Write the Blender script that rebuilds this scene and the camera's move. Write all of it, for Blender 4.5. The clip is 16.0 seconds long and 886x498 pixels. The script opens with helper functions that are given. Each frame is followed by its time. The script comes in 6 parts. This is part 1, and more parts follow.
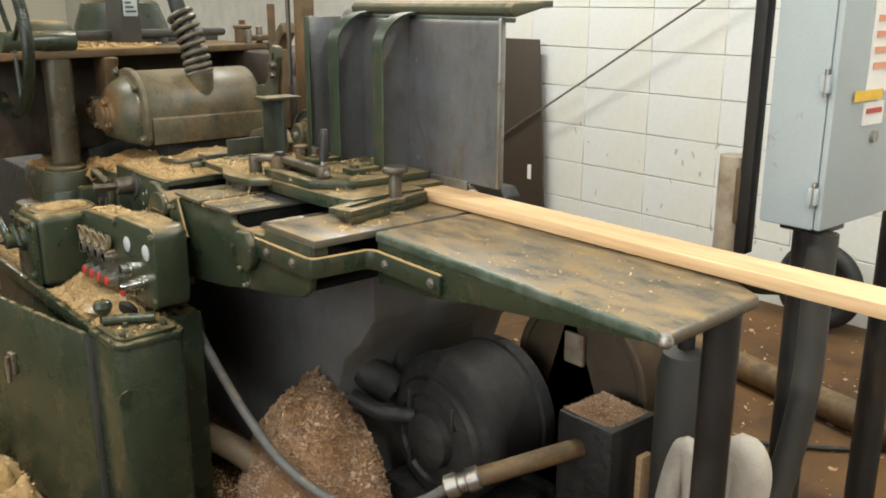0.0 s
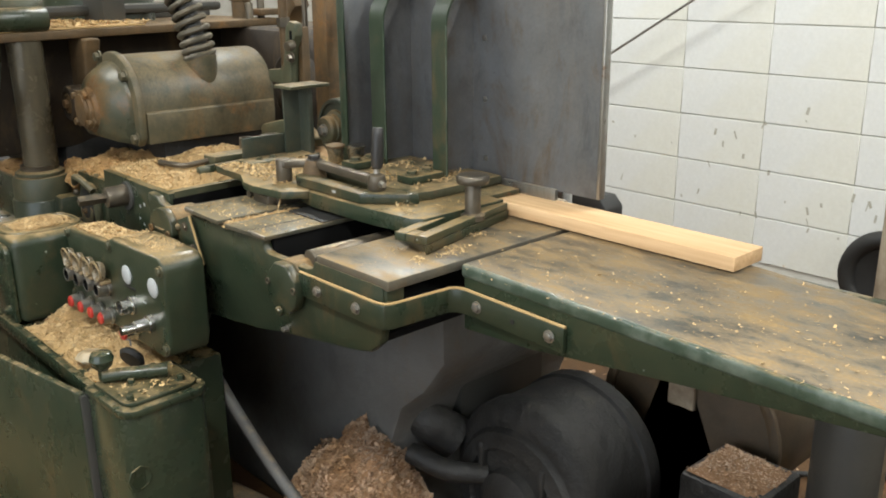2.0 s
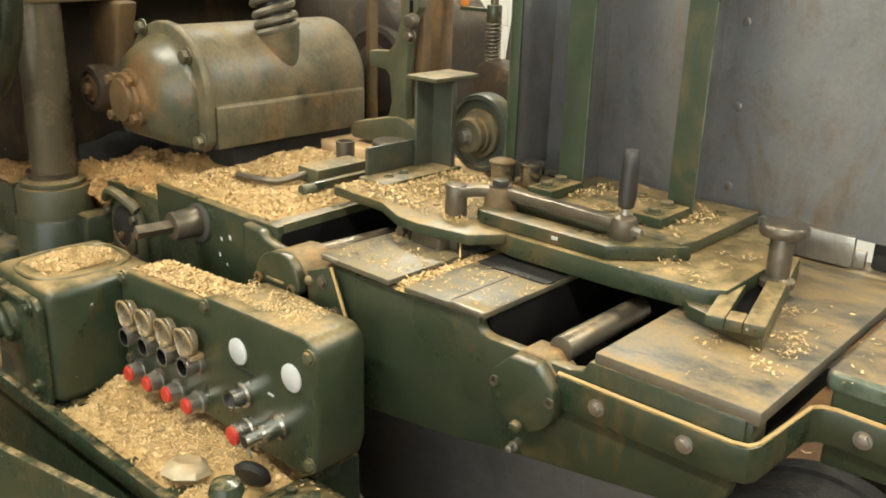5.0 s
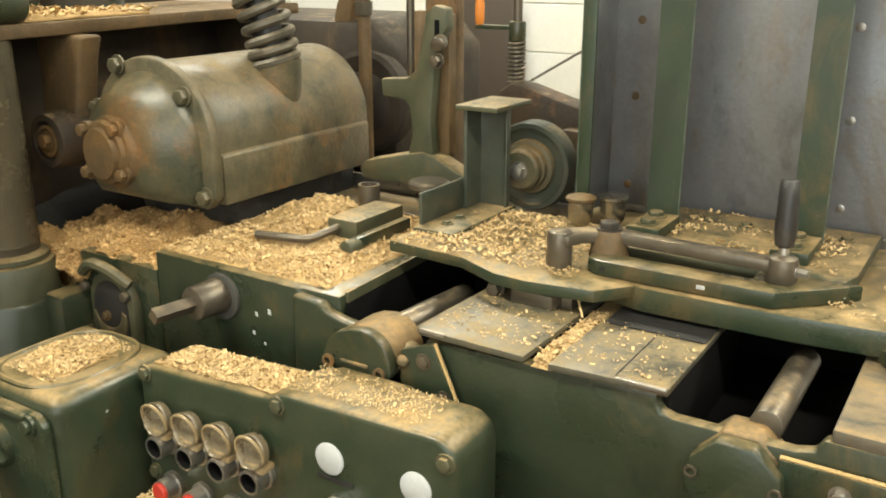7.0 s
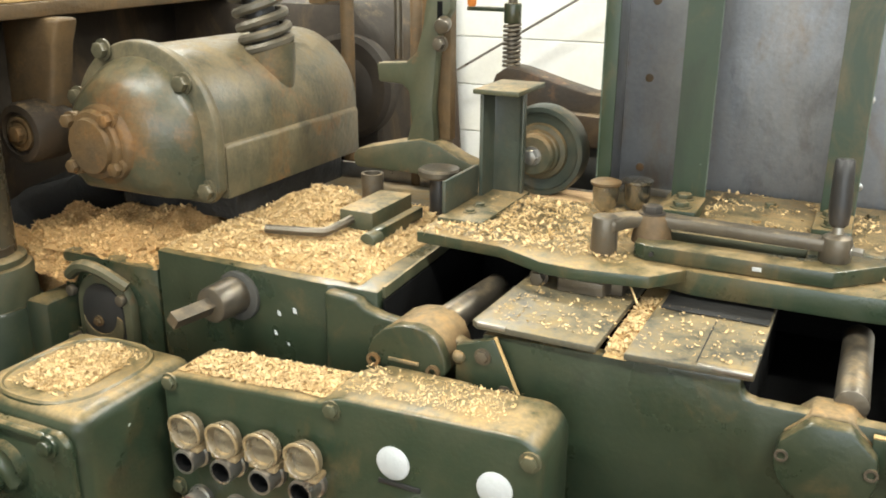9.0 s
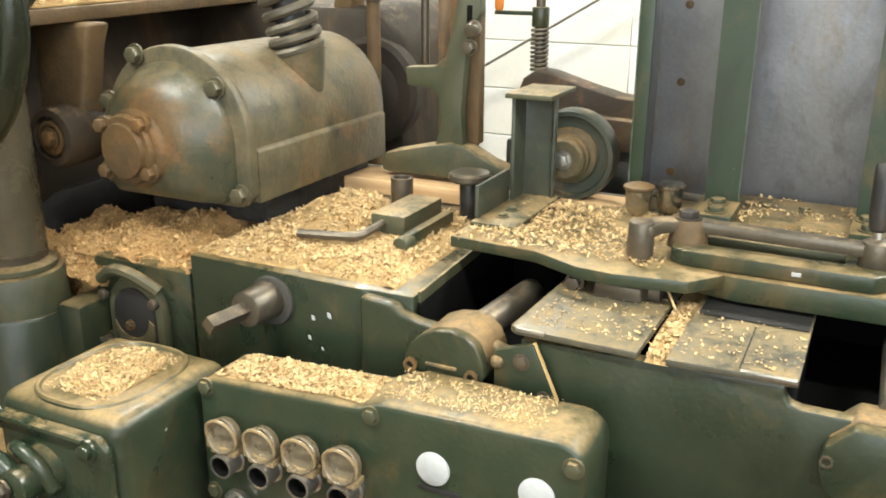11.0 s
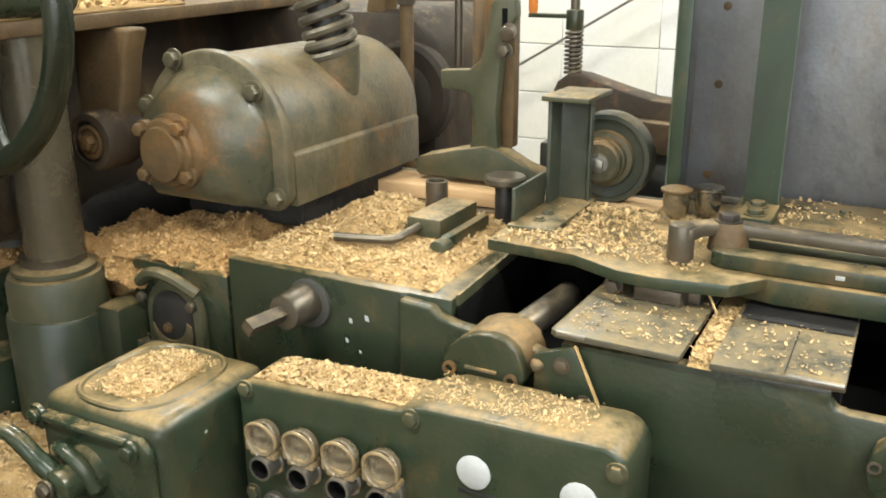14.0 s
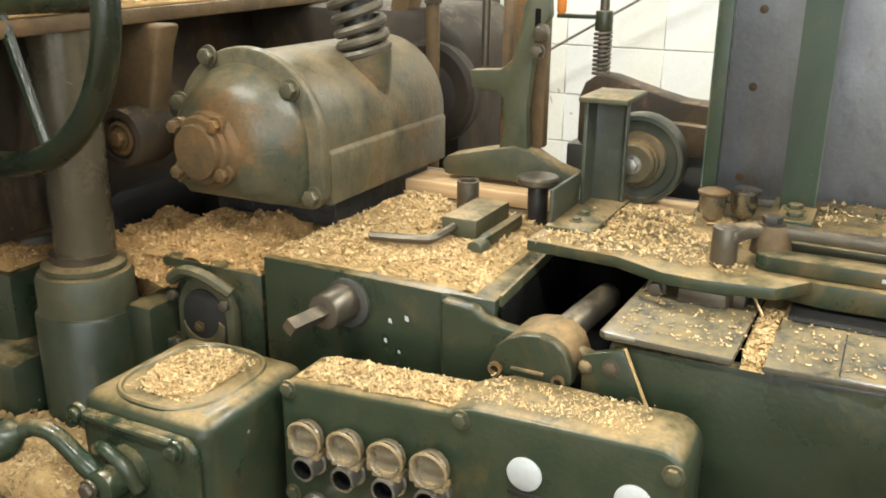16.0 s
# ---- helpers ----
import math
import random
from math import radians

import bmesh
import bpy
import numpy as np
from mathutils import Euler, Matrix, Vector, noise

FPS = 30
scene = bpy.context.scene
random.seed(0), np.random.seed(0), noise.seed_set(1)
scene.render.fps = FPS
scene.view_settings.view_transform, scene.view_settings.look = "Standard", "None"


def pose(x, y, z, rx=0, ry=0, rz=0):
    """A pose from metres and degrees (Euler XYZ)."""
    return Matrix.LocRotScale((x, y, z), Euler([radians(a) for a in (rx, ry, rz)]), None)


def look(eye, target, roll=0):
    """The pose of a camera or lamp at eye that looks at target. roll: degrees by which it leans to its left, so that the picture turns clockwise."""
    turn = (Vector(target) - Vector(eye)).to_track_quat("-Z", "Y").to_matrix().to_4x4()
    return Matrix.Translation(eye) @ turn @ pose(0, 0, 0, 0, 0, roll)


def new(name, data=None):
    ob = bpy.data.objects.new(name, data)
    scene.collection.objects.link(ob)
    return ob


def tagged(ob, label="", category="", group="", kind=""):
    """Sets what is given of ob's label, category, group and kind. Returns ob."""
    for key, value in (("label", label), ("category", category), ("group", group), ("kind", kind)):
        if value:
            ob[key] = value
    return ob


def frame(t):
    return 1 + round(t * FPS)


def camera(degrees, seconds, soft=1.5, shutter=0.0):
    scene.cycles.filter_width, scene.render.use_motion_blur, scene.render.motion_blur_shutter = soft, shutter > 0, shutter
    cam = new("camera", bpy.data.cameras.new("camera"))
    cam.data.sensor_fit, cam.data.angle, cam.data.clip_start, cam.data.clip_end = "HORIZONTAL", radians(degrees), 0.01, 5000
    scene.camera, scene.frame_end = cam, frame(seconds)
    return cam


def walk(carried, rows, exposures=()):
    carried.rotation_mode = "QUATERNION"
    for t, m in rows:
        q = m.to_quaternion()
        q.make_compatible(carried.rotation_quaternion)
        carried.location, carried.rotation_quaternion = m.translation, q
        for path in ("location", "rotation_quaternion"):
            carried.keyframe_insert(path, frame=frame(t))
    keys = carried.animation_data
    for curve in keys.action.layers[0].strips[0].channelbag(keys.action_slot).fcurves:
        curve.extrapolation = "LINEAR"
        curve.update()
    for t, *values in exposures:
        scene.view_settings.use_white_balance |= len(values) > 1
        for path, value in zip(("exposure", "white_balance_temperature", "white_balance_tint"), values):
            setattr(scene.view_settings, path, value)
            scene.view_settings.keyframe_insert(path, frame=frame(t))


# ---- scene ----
cam = camera(52.7, 16.0, soft=1.85)
METRES, EYE, TILT, LEAN, TURN = 1.92, 1.31, 0.0, 0.0, -40.3
ROWS = [
    (0.0, 0.0, 0.0, 0.0, 0.04, -15.49, -0.13),
    (0.5, -0.0411, 0.0836, -0.004, 0.79, -15.62, -0.1),
    (1.0, -0.0703, 0.1563, -0.009, 0.12, -16.37, 0.03),
    (1.5, -0.0839, 0.1968, -0.0069, -2.47, -17.58, -0.09),
    (2.0, -0.1149, 0.2278, -0.0064, -2.34, -17.29, 0.55),
    (2.5, -0.1438, 0.2565, -0.012, -2.41, -17.78, -0.03),
    (3.0, -0.1822, 0.3189, -0.0144, -1.25, -17.4, 0.36),
    (3.5, -0.2197, 0.379, -0.0233, -2.04, -16.83, -0.18),
    (4.0, -0.2705, 0.4328, -0.0182, -4.61, -18.69, -0.8),
    (6.5, -0.4402, 0.6322, -0.0277, -12.72, -17.94, -1.27),
    (7.0, -0.4803, 0.6641, -0.03, -17.06, -17.9, 0.07),
    (7.5, -0.5156, 0.6895, -0.0327, -20.88, -18.23, 0.01),
    (8.0, -0.5372, 0.7067, -0.0341, -22.12, -18.29, -0.08),
    (8.5, -0.5475, 0.7139, -0.0351, -23.37, -18.93, 0.25),
    (9.0, -0.5593, 0.7171, -0.0348, -23.89, -18.76, -0.33),
    (11.5, -0.5756, 0.7258, -0.0331, -23.16, -18.53, 0.0),
    (12.0, -0.5749, 0.7265, -0.0329, -22.83, -18.3, 0.38),
    (12.5, -0.5765, 0.7288, -0.0338, -22.83, -18.28, 0.25),
    (13.0, -0.5788, 0.7299, -0.0338, -22.62, -18.2, 0.33),
    (13.5, -0.5801, 0.7307, -0.0331, -22.37, -18.32, 0.31),
    (14.0, -0.5844, 0.7298, -0.0339, -22.07, -18.4, 0.21),
    (14.5, -0.5875, 0.7298, -0.0336, -21.76, -18.34, 0.51),
    (15.0, -0.5933, 0.729, -0.0346, -22.08, -18.17, 0.42),
    (15.5, -0.6004, 0.7307, -0.0319, -21.47, -18.6, 0.26),
    (16.0, -0.6171, 0.7455, -0.0333, -22.77, -18.5, -0.49),
]
walk(cam, [(t, pose(0, 0, EYE, TILT, LEAN, TURN) @ pose(METRES * x, METRES * y, METRES * z, 90 + pitch, roll, yaw)) for t, x, y, z, yaw, pitch, roll in ROWS],
     [(0.0, 0.06, 6150, 11), (1.5, 0.08, 6000, 11), (2.5, 0.1, 5900, 11), (3.3, 0.2, 6050, 11), (4.0, 0.32, 6450, 9), (6.5, 0.46, 6800, 7), (7.5, 0.5, 6700, 7), (8.5, 0.66, 6150, 9), (9.2, 0.7, 6150, 9), (11.4, 0.72, 6150, 9), (12.0, 0.66, 6150, 9), (12.6, 0.53, 6150, 9), (16.0, 0.52, 6200, 9)])

# ---- world and light ----
world = bpy.data.worlds.new("world")
scene.world = world
world.use_nodes = True
world.node_tree.nodes["Background"].inputs[0].default_value = (0.9, 0.93, 1.0, 1)
world.node_tree.nodes["Background"].inputs[1].default_value = 0.1

# last three fixtures are unseen fill added for the north wall and south-facing sides
LAMPS = [(-0.3, 0.6), (-0.3, 3.0), (2.35, 0.6), (2.35, 3.4), (-0.3, 5.4), (1.4, 8.4), (-0.3, -1.9), (2.35, -1.9)]
LAMP_Z, LAMP_W = 3.05, 55.0
for lx, ly in LAMPS:
    data = bpy.data.lights.new("tube_light", "AREA")
    data.shape, data.size, data.size_y = "RECTANGLE", 0.16, 1.2
    data.energy, data.color = LAMP_W, (1.0, 0.975, 0.85)
    new("tube_light", data).matrix_world = pose(lx, ly, LAMP_Z - 0.09)

day = bpy.data.lights.new("window_light", "AREA")
day.shape, day.size, day.size_y = "RECTANGLE", 4.4, 1.7
day.energy, day.color = 78.0, (0.93, 0.97, 0.97)
new("window_light", day).matrix_world = look((-2.66, 0.1, 1.75), (0.0, 0.1, 1.75))


# ---- materials ----
def material(name, base, second=None, rough=0.5, metal=0.0, scale=18.0, dust=0.0, rust=0.0, bump=0.15, wear=0.0, fine=160.0,
             dust_col=(0.42, 0.29, 0.14), rust_col=(0.16, 0.07, 0.025), island=False, spec=0.5, rvar=0.15, lo=0.35, hi=0.7, stretch=None, film=0.12, slope=0.55, stain=0.0, dent=0.0):
    m = bpy.data.materials.new(name)
    m.use_nodes = True
    nt = m.node_tree
    n, l = nt.nodes, nt.links
    b = n["Principled BSDF"]
    b.inputs["Metallic"].default_value = metal
    b.inputs["Specular IOR Level"].default_value = spec
    co = n.new("ShaderNodeTexCoord")
    big = n.new("ShaderNodeTexNoise")
    big.inputs["Scale"].default_value, big.inputs["Detail"].default_value = scale, 6
    big.inputs["Roughness"].default_value = 0.65
    l.new(co.outputs["Object"], big.inputs["Vector"])
    small = n.new("ShaderNodeTexNoise")
    small.inputs["Scale"].default_value, small.inputs["Detail"].default_value = fine, 4
    l.new(co.outputs["Object"], small.inputs["Vector"])

    def ramp(src, lo_, hi_):
        r = n.new("ShaderNodeMapRange")
        r.inputs["From Min"].default_value, r.inputs["From Max"].default_value = lo_, hi_
        l.new(src, r.inputs["Value"])
        return r.outputs["Result"]

    def mix(fac, a, c):
        x = n.new("ShaderNodeMix")
        x.data_type = "RGBA"
        for sock, v in ((x.inputs["Factor"], fac), (x.inputs["A"], a), (x.inputs["B"], c)):
            if isinstance(v, tuple):
                sock.default_value = (*v, 1)
            elif isinstance(v, float):
                sock.default_value = v
            else:
                l.new(v, sock)
        return x.outputs["Result"]

    def calc(op, a, c):
        x = n.new("ShaderNodeMath")
        x.operation, x.use_clamp = op, True
        for sock, v in zip(x.inputs, (a, c)):
            if isinstance(v, (int, float)):
                sock.default_value = v
            else:
                l.new(v, sock)
        return x.outputs["Value"]

    second = second or tuple(0.72 * c for c in base)
    col = mix(ramp(big.outputs["Fac"], lo, hi), base, second)
    grain = mix(ramp(small.outputs["Fac"], 0.3, 0.75), tuple(0.8 * c for c in base), base)
    col = mix(0.35, col, grain)
    geo = n.new("ShaderNodeNewGeometry")
    if island:
        hue = n.new("ShaderNodeMapRange")
        hue.inputs["To Min"].default_value, hue.inputs["To Max"].default_value = 0.62, 1.18
        l.new(geo.outputs["Random Per Island"], hue.inputs["Value"])
        sc = n.new("ShaderNodeVectorMath")
        sc.operation = "SCALE"
        l.new(col, sc.inputs[0])
        l.new(hue.outputs["Result"], sc.inputs["Scale"])
        col = sc.outputs["Vector"]
    rough_out = ramp(big.outputs["Fac"], 0.2, 0.8)
    rr = n.new("ShaderNodeMapRange")
    rr.inputs["To Min"].default_value, rr.inputs["To Max"].default_value = max(rough - rvar, 0.05), min(rough + rvar, 1)
    l.new(rough_out, rr.inputs["Value"])
    rough_sock = rr.outputs["Result"]
    if rust:
        spots = n.new("ShaderNodeTexNoise")
        spots.inputs["Scale"].default_value, spots.inputs["Detail"].default_value = scale * 0.6, 8
        spots.inputs["Roughness"].default_value = 0.75
        shift = n.new("ShaderNodeMapping")
        shift.inputs["Location"].default_value = (3.1, 7.7, 1.3)
        l.new(co.outputs["Object"], shift.inputs["Vector"])
        l.new(shift.outputs["Vector"], spots.inputs["Vector"])
        f = ramp(spots.outputs["Fac"], 0.62 - 0.3 * rust, 0.72 - 0.2 * rust)
        col = mix(f, col, mix(small.outputs["Fac"], tuple(0.6 * c for c in rust_col), tuple(1.5 * c for c in rust_col)))
        rough_sock = calc("MAXIMUM", rough_sock, calc("MULTIPLY", f, 0.85))
    if stain:
        blot = n.new("ShaderNodeTexNoise")
        blot.inputs["Scale"].default_value, blot.inputs["Detail"].default_value = 7.5, 9
        blot.inputs["Roughness"].default_value, blot.inputs["Distortion"].default_value = 0.72, 0.6
        drip = n.new("ShaderNodeMapping")
        drip.inputs["Location"].default_value, drip.inputs["Scale"].default_value = (5.3, 2.1, 8.4), (1.0, 1.0, 0.55)
        l.new(geo.outputs["Position"], drip.inputs["Vector"])
        l.new(drip.outputs["Vector"], blot.inputs["Vector"])
        f = calc("MULTIPLY", ramp(blot.outputs["Fac"], 0.54, 0.7), stain)
        col = mix(f, col, mix(small.outputs["Fac"], (0.085, 0.055, 0.022), (0.15, 0.09, 0.036)))
        g = calc("MULTIPLY", ramp(blot.outputs["Fac"], 0.44, 0.34), stain)
        col = mix(g, col, tuple(0.45 * c for c in base))
        rough_sock = calc("MAXIMUM", rough_sock, calc("MULTIPLY", f, 0.8))
    if wear:
        chips_ = n.new("ShaderNodeTexNoise")
        chips_.inputs["Scale"].default_value, chips_.inputs["Detail"].default_value = 60, 3
        l.new(co.outputs["Object"], chips_.inputs["Vector"])
        f = ramp(chips_.outputs["Fac"], 0.79 - 0.1 * wear, 0.81 - 0.1 * wear)
        col = mix(f, col, (0.3, 0.34, 0.3))
    if dust:
        sep = n.new("ShaderNodeSeparateXYZ")
        l.new(geo.outputs["Normal"], sep.inputs[0])
        up = ramp(sep.outputs["Z"], slope, 0.97)
        patch = n.new("ShaderNodeTexNoise")
        patch.inputs["Scale"].default_value, patch.inputs["Detail"].default_value = 19, 10
        patch.inputs["Roughness"].default_value = 0.8
        if stretch:
            st = n.new("ShaderNodeMapping")
            st.inputs["Scale"].default_value = stretch
            l.new(co.outputs["Object"], st.inputs["Vector"])
            l.new(st.outputs["Vector"], patch.inputs["Vector"])
        else:
            l.new(co.outputs["Object"], patch.inputs["Vector"])
        film = calc("MULTIPLY", ramp(patch.outputs["Fac"], 0.3, 0.75), film * dust)
        heavy = calc("MULTIPLY", up, ramp(patch.outputs["Fac"], 0.56 - 0.35 * dust, 0.84 - 0.3 * dust))
        f = calc("ADD", film, heavy)
        col = mix(f, col, mix(small.outputs["Fac"], tuple(0.7 * c for c in dust_col), tuple(1.25 * c for c in dust_col)))
        rough_sock = calc("MAXIMUM", rough_sock, calc("MULTIPLY", f, 0.95))
        if metal:
            l.new(calc("SUBTRACT", metal, f), b.inputs["Metallic"])
    l.new(col, b.inputs["Base Color"])
    l.new(rough_sock, b.inputs["Roughness"])
    bp = n.new("ShaderNodeBump")
    bp.inputs["Strength"].default_value, bp.inputs["Distance"].default_value = bump, 0.003
    if dent:
        lumps = n.new("ShaderNodeTexNoise")
        lumps.inputs["Scale"].default_value, lumps.inputs["Detail"].default_value = 32, 5
        l.new(co.outputs["Object"], lumps.inputs["Vector"])
        total = n.new("ShaderNodeMath")
        total.operation = "MULTIPLY_ADD"
        total.inputs[1].default_value = dent
        l.new(lumps.outputs["Fac"], total.inputs[0])
        l.new(small.outputs["Fac"], total.inputs[2])
        l.new(total.outputs["Value"], bp.inputs["Height"])
    else:
        l.new(small.outputs["Fac"], bp.inputs["Height"])
    l.new(bp.outputs["Normal"], b.inputs["Normal"])
    return m


GREEN = material("green_paint", (0.0135, 0.025, 0.0145), (0.021, 0.031, 0.0175), rough=0.32, scale=9, dust=0.42, wear=0.32, lo=0.4, hi=0.65, bump=0.1, stain=0.55, slope=0.45, dust_col=(0.31, 0.215, 0.095))
GREEN_STREWN = material("green_strewn", (0.0165, 0.031, 0.018), (0.026, 0.038, 0.0215), rough=0.34, scale=9, dust=0.65, wear=0.32, lo=0.4, hi=0.65, bump=0.14, stain=0.5, slope=0.5, film=0.08, dust_col=(0.36, 0.245, 0.108))
# near-black base paints in the shade inside pits, slots and button rings
HOLE_BLACK = material("hole_black", (0.004, 0.004, 0.004), (0.006, 0.0055, 0.005), rough=0.9, scale=10, spec=0.1)
GREEN_CLEAN = material("green_gloss", (0.017, 0.031, 0.0185), (0.025, 0.036, 0.02), rough=0.27, scale=8, dust=0.3, wear=0.25, bump=0.06, stain=0.4)
GREEN_DUSTY = material("green_dusty", (0.038, 0.047, 0.027), (0.07, 0.066, 0.034), rough=0.52, scale=16, dust=0.5, rust=0.1, bump=0.12, stain=0.5)
GREEN_BRIGHT = material("green_strip", (0.0145, 0.03, 0.0165), (0.022, 0.034, 0.019), rough=0.45, scale=14, dust=0.1, wear=0.35, bump=0.05, film=0.2, stain=0.6)
MOTOR = material("motor_paint", (0.026, 0.034, 0.024), (0.085, 0.073, 0.042), rough=0.42, scale=10, dust=0.5, rust=0.2, rust_col=(0.17, 0.08, 0.025), lo=0.36, hi=0.6, film=0.65, bump=0.3, dent=1.6, stain=0.85, slope=-0.2, dust_col=(0.2, 0.15, 0.08))
BELL = material("bell_paint", (0.032, 0.043, 0.03), (0.085, 0.074, 0.042), rough=0.32, scale=8, dust=0.4, rust=0.34, rust_col=(0.16, 0.08, 0.026), lo=0.4, hi=0.64, film=0.5, bump=0.2, dent=1.4, stain=0.8, slope=0.0, dust_col=(0.2, 0.145, 0.07))
RUSTY = material("rusty_iron", (0.105, 0.062, 0.023), (0.05, 0.035, 0.018), rough=0.65, scale=16, dust=0.35, rust=0.3, lo=0.4, hi=0.62, rust_col=(0.15, 0.075, 0.022), bump=0.3, dent=2.5, dust_col=(0.25, 0.165, 0.066))
IRON = material("dark_iron", (0.1, 0.088, 0.07), (0.16, 0.135, 0.1), rough=0.38, metal=0.65, scale=18, dust=0.26, rust=0.12, rust_col=(0.12, 0.075, 0.035))
BLACK = material("plain_black", (0.011, 0.011, 0.011), (0.02, 0.018, 0.015), rough=0.6, scale=10)
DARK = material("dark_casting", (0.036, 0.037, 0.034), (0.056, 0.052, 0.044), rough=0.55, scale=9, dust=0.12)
PEDESTAL = material("grey_casting", (0.115, 0.115, 0.112), (0.075, 0.072, 0.066), rough=0.6, scale=5, dust=0.1, bump=0.35, dent=3.0, stain=0.4)
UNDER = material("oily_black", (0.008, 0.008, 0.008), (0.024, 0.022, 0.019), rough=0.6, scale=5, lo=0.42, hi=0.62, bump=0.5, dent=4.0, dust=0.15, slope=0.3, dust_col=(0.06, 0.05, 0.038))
# pale patches are rubbed paint and also paint in the edge highlight
WORN_GLINT = material("rubbed_green_glint", (0.035, 0.056, 0.038), (0.19, 0.22, 0.18), rough=0.35, scale=16, lo=0.46, hi=0.74, dust=0.2)
PALE_PIPE = material("stained_pale_pipe", (0.36, 0.3, 0.22), (0.14, 0.09, 0.05), rough=0.6, scale=12, rust=0.2, lo=0.4, hi=0.62)
# brown base darkened in place of the shade behind the motor
REAR = material("brown_casting", (0.03, 0.019, 0.009), (0.012, 0.009, 0.006), rough=0.7, scale=7, dust=0.12, stain=0.6, lo=0.38, hi=0.6)
CASED = material("dusty_brown_case", (0.085, 0.058, 0.03), (0.05, 0.042, 0.032), rough=0.65, scale=8, dust=0.4, slope=0.2, stain=0.5, dust_col=(0.24, 0.125, 0.042))
SPRING = material("dusty_spring", (0.075, 0.07, 0.056), (0.12, 0.1, 0.066), rough=0.42, metal=0.4, scale=20, dust=0.35, slope=0.2, dust_col=(0.24, 0.18, 0.1))
TAN_HOSE = material("tan_hose", (0.17, 0.125, 0.08), (0.1, 0.075, 0.05), rough=0.5, scale=9, stain=0.5, dust=0.2)
CAKED = material("caked_green", (0.026, 0.038, 0.023), (0.09, 0.068, 0.034), rough=0.6, scale=12, dust=0.65, film=0.4, rust=0.2, stain=0.6, slope=0.1, bump=0.4, dust_col=(0.3, 0.185, 0.074))
# rusty brown, darkened to stand in for shade under the head beam
DARK_BROWN = material("dark_brown_iron", (0.024, 0.017, 0.01), (0.07, 0.04, 0.016), rough=0.7, scale=7, dust=0.2, rust=0.2, lo=0.4, hi=0.66, bump=0.3, stain=0.5)
COLUMN = material("stained_column", (0.07, 0.067, 0.051), (0.115, 0.092, 0.052), rough=0.25, metal=0.3, scale=5, rust=0.12, rust_col=(0.12, 0.072, 0.03), stain=0.7, film=0.35, dust=0.2)
CUP = material("tarnished_cup", (0.42, 0.4, 0.35), (0.2, 0.16, 0.1), rough=0.22, metal=0.95, scale=40, rust=0.06)
GREEN_GREY = material("greyed_green", (0.03, 0.043, 0.034), (0.046, 0.054, 0.043), rough=0.42, scale=9, dust=0.25, film=0.3, stain=0.5, wear=0.25, dent=1.5)
GREEN_DARK = material("dark_green_gloss", (0.007, 0.0125, 0.0075), (0.011, 0.017, 0.01), rough=0.28, scale=9, wear=0.2, stain=0.3, dust=0.12)
STEEL = material("worn_steel", (0.42, 0.41, 0.38), (0.26, 0.25, 0.23), rough=0.34, metal=0.9, scale=20, dust=0.34, rust=0.14, stain=0.4)
TABLE = material("table_steel", (0.1, 0.1, 0.086), (0.052, 0.052, 0.046), rough=0.4, metal=0.4, scale=8, dust=0.46, stretch=(1.0, 0.42, 1.0), film=0.6, dust_col=(0.29, 0.195, 0.085), stain=0.7)
PLATE = material("plate_steel", (0.066, 0.072, 0.062), (0.04, 0.043, 0.036), rough=0.38, metal=0.4, scale=14, dust=0.43, film=0.8, stain=0.7, dust_col=(0.24, 0.175, 0.08))
SHEET = material("hood_sheet", (0.185, 0.2, 0.22), (0.094, 0.095, 0.095), rough=0.38, metal=0.55, scale=6, dust=0.14, rust=0.08, bump=0.12, lo=0.32, hi=0.68, stretch=(1, 1, 0.25), film=1.0, rust_col=(0.12, 0.082, 0.046), stain=0.75)
CHROME = material("chrome", (0.6, 0.6, 0.58), (0.5, 0.5, 0.48), rough=0.2, metal=1.0, dust=0.2)
WHITE_CAP = material("white_cap", (0.47, 0.49, 0.5), (0.38, 0.39, 0.39), rough=0.4, dust=0.1, stain=0.2)
RED = material("red_plastic", (0.45, 0.03, 0.02), (0.35, 0.03, 0.02), rough=0.4, dust=0.2)
ORANGE = material("orange_grip", (0.6, 0.2, 0.03), (0.5, 0.16, 0.03), rough=0.5)
CLOUDY = material("cloudy_plastic", (0.42, 0.36, 0.25), (0.34, 0.27, 0.17), rough=0.4, dust=0.5)
CHIPS = material("wood_chips", (0.54, 0.365, 0.16), (0.7, 0.53, 0.3), rough=0.8, scale=30, island=True, bump=0.3)
CHIPS_TAN = material("tan_chips", (0.58, 0.36, 0.145), (0.78, 0.54, 0.26), rough=0.8, scale=26, island=True, bump=0.3)
DUST_TAN = material("tan_sawdust", (0.42, 0.25, 0.095), (0.55, 0.35, 0.15), rough=0.95, scale=24, bump=0.9, fine=330)
CHIPS_RED = material("reddish_chips", (0.36, 0.2, 0.085), (0.64, 0.52, 0.42), rough=0.85, scale=7, island=True, bump=0.3)
DUST = material("sawdust", (0.45, 0.295, 0.122), (0.58, 0.405, 0.19), rough=0.95, scale=24, bump=0.9, fine=330)
DUST_RED = material("reddish_sawdust", (0.24, 0.13, 0.06), (0.33, 0.2, 0.11), rough=0.95, scale=40, bump=0.8, fine=300)
FLOOR = material("floor_dusty", (0.06, 0.027, 0.007), (0.15, 0.074, 0.019), rough=0.9, scale=3.5, bump=0.6, lo=0.4, hi=0.62, stain=0.6)
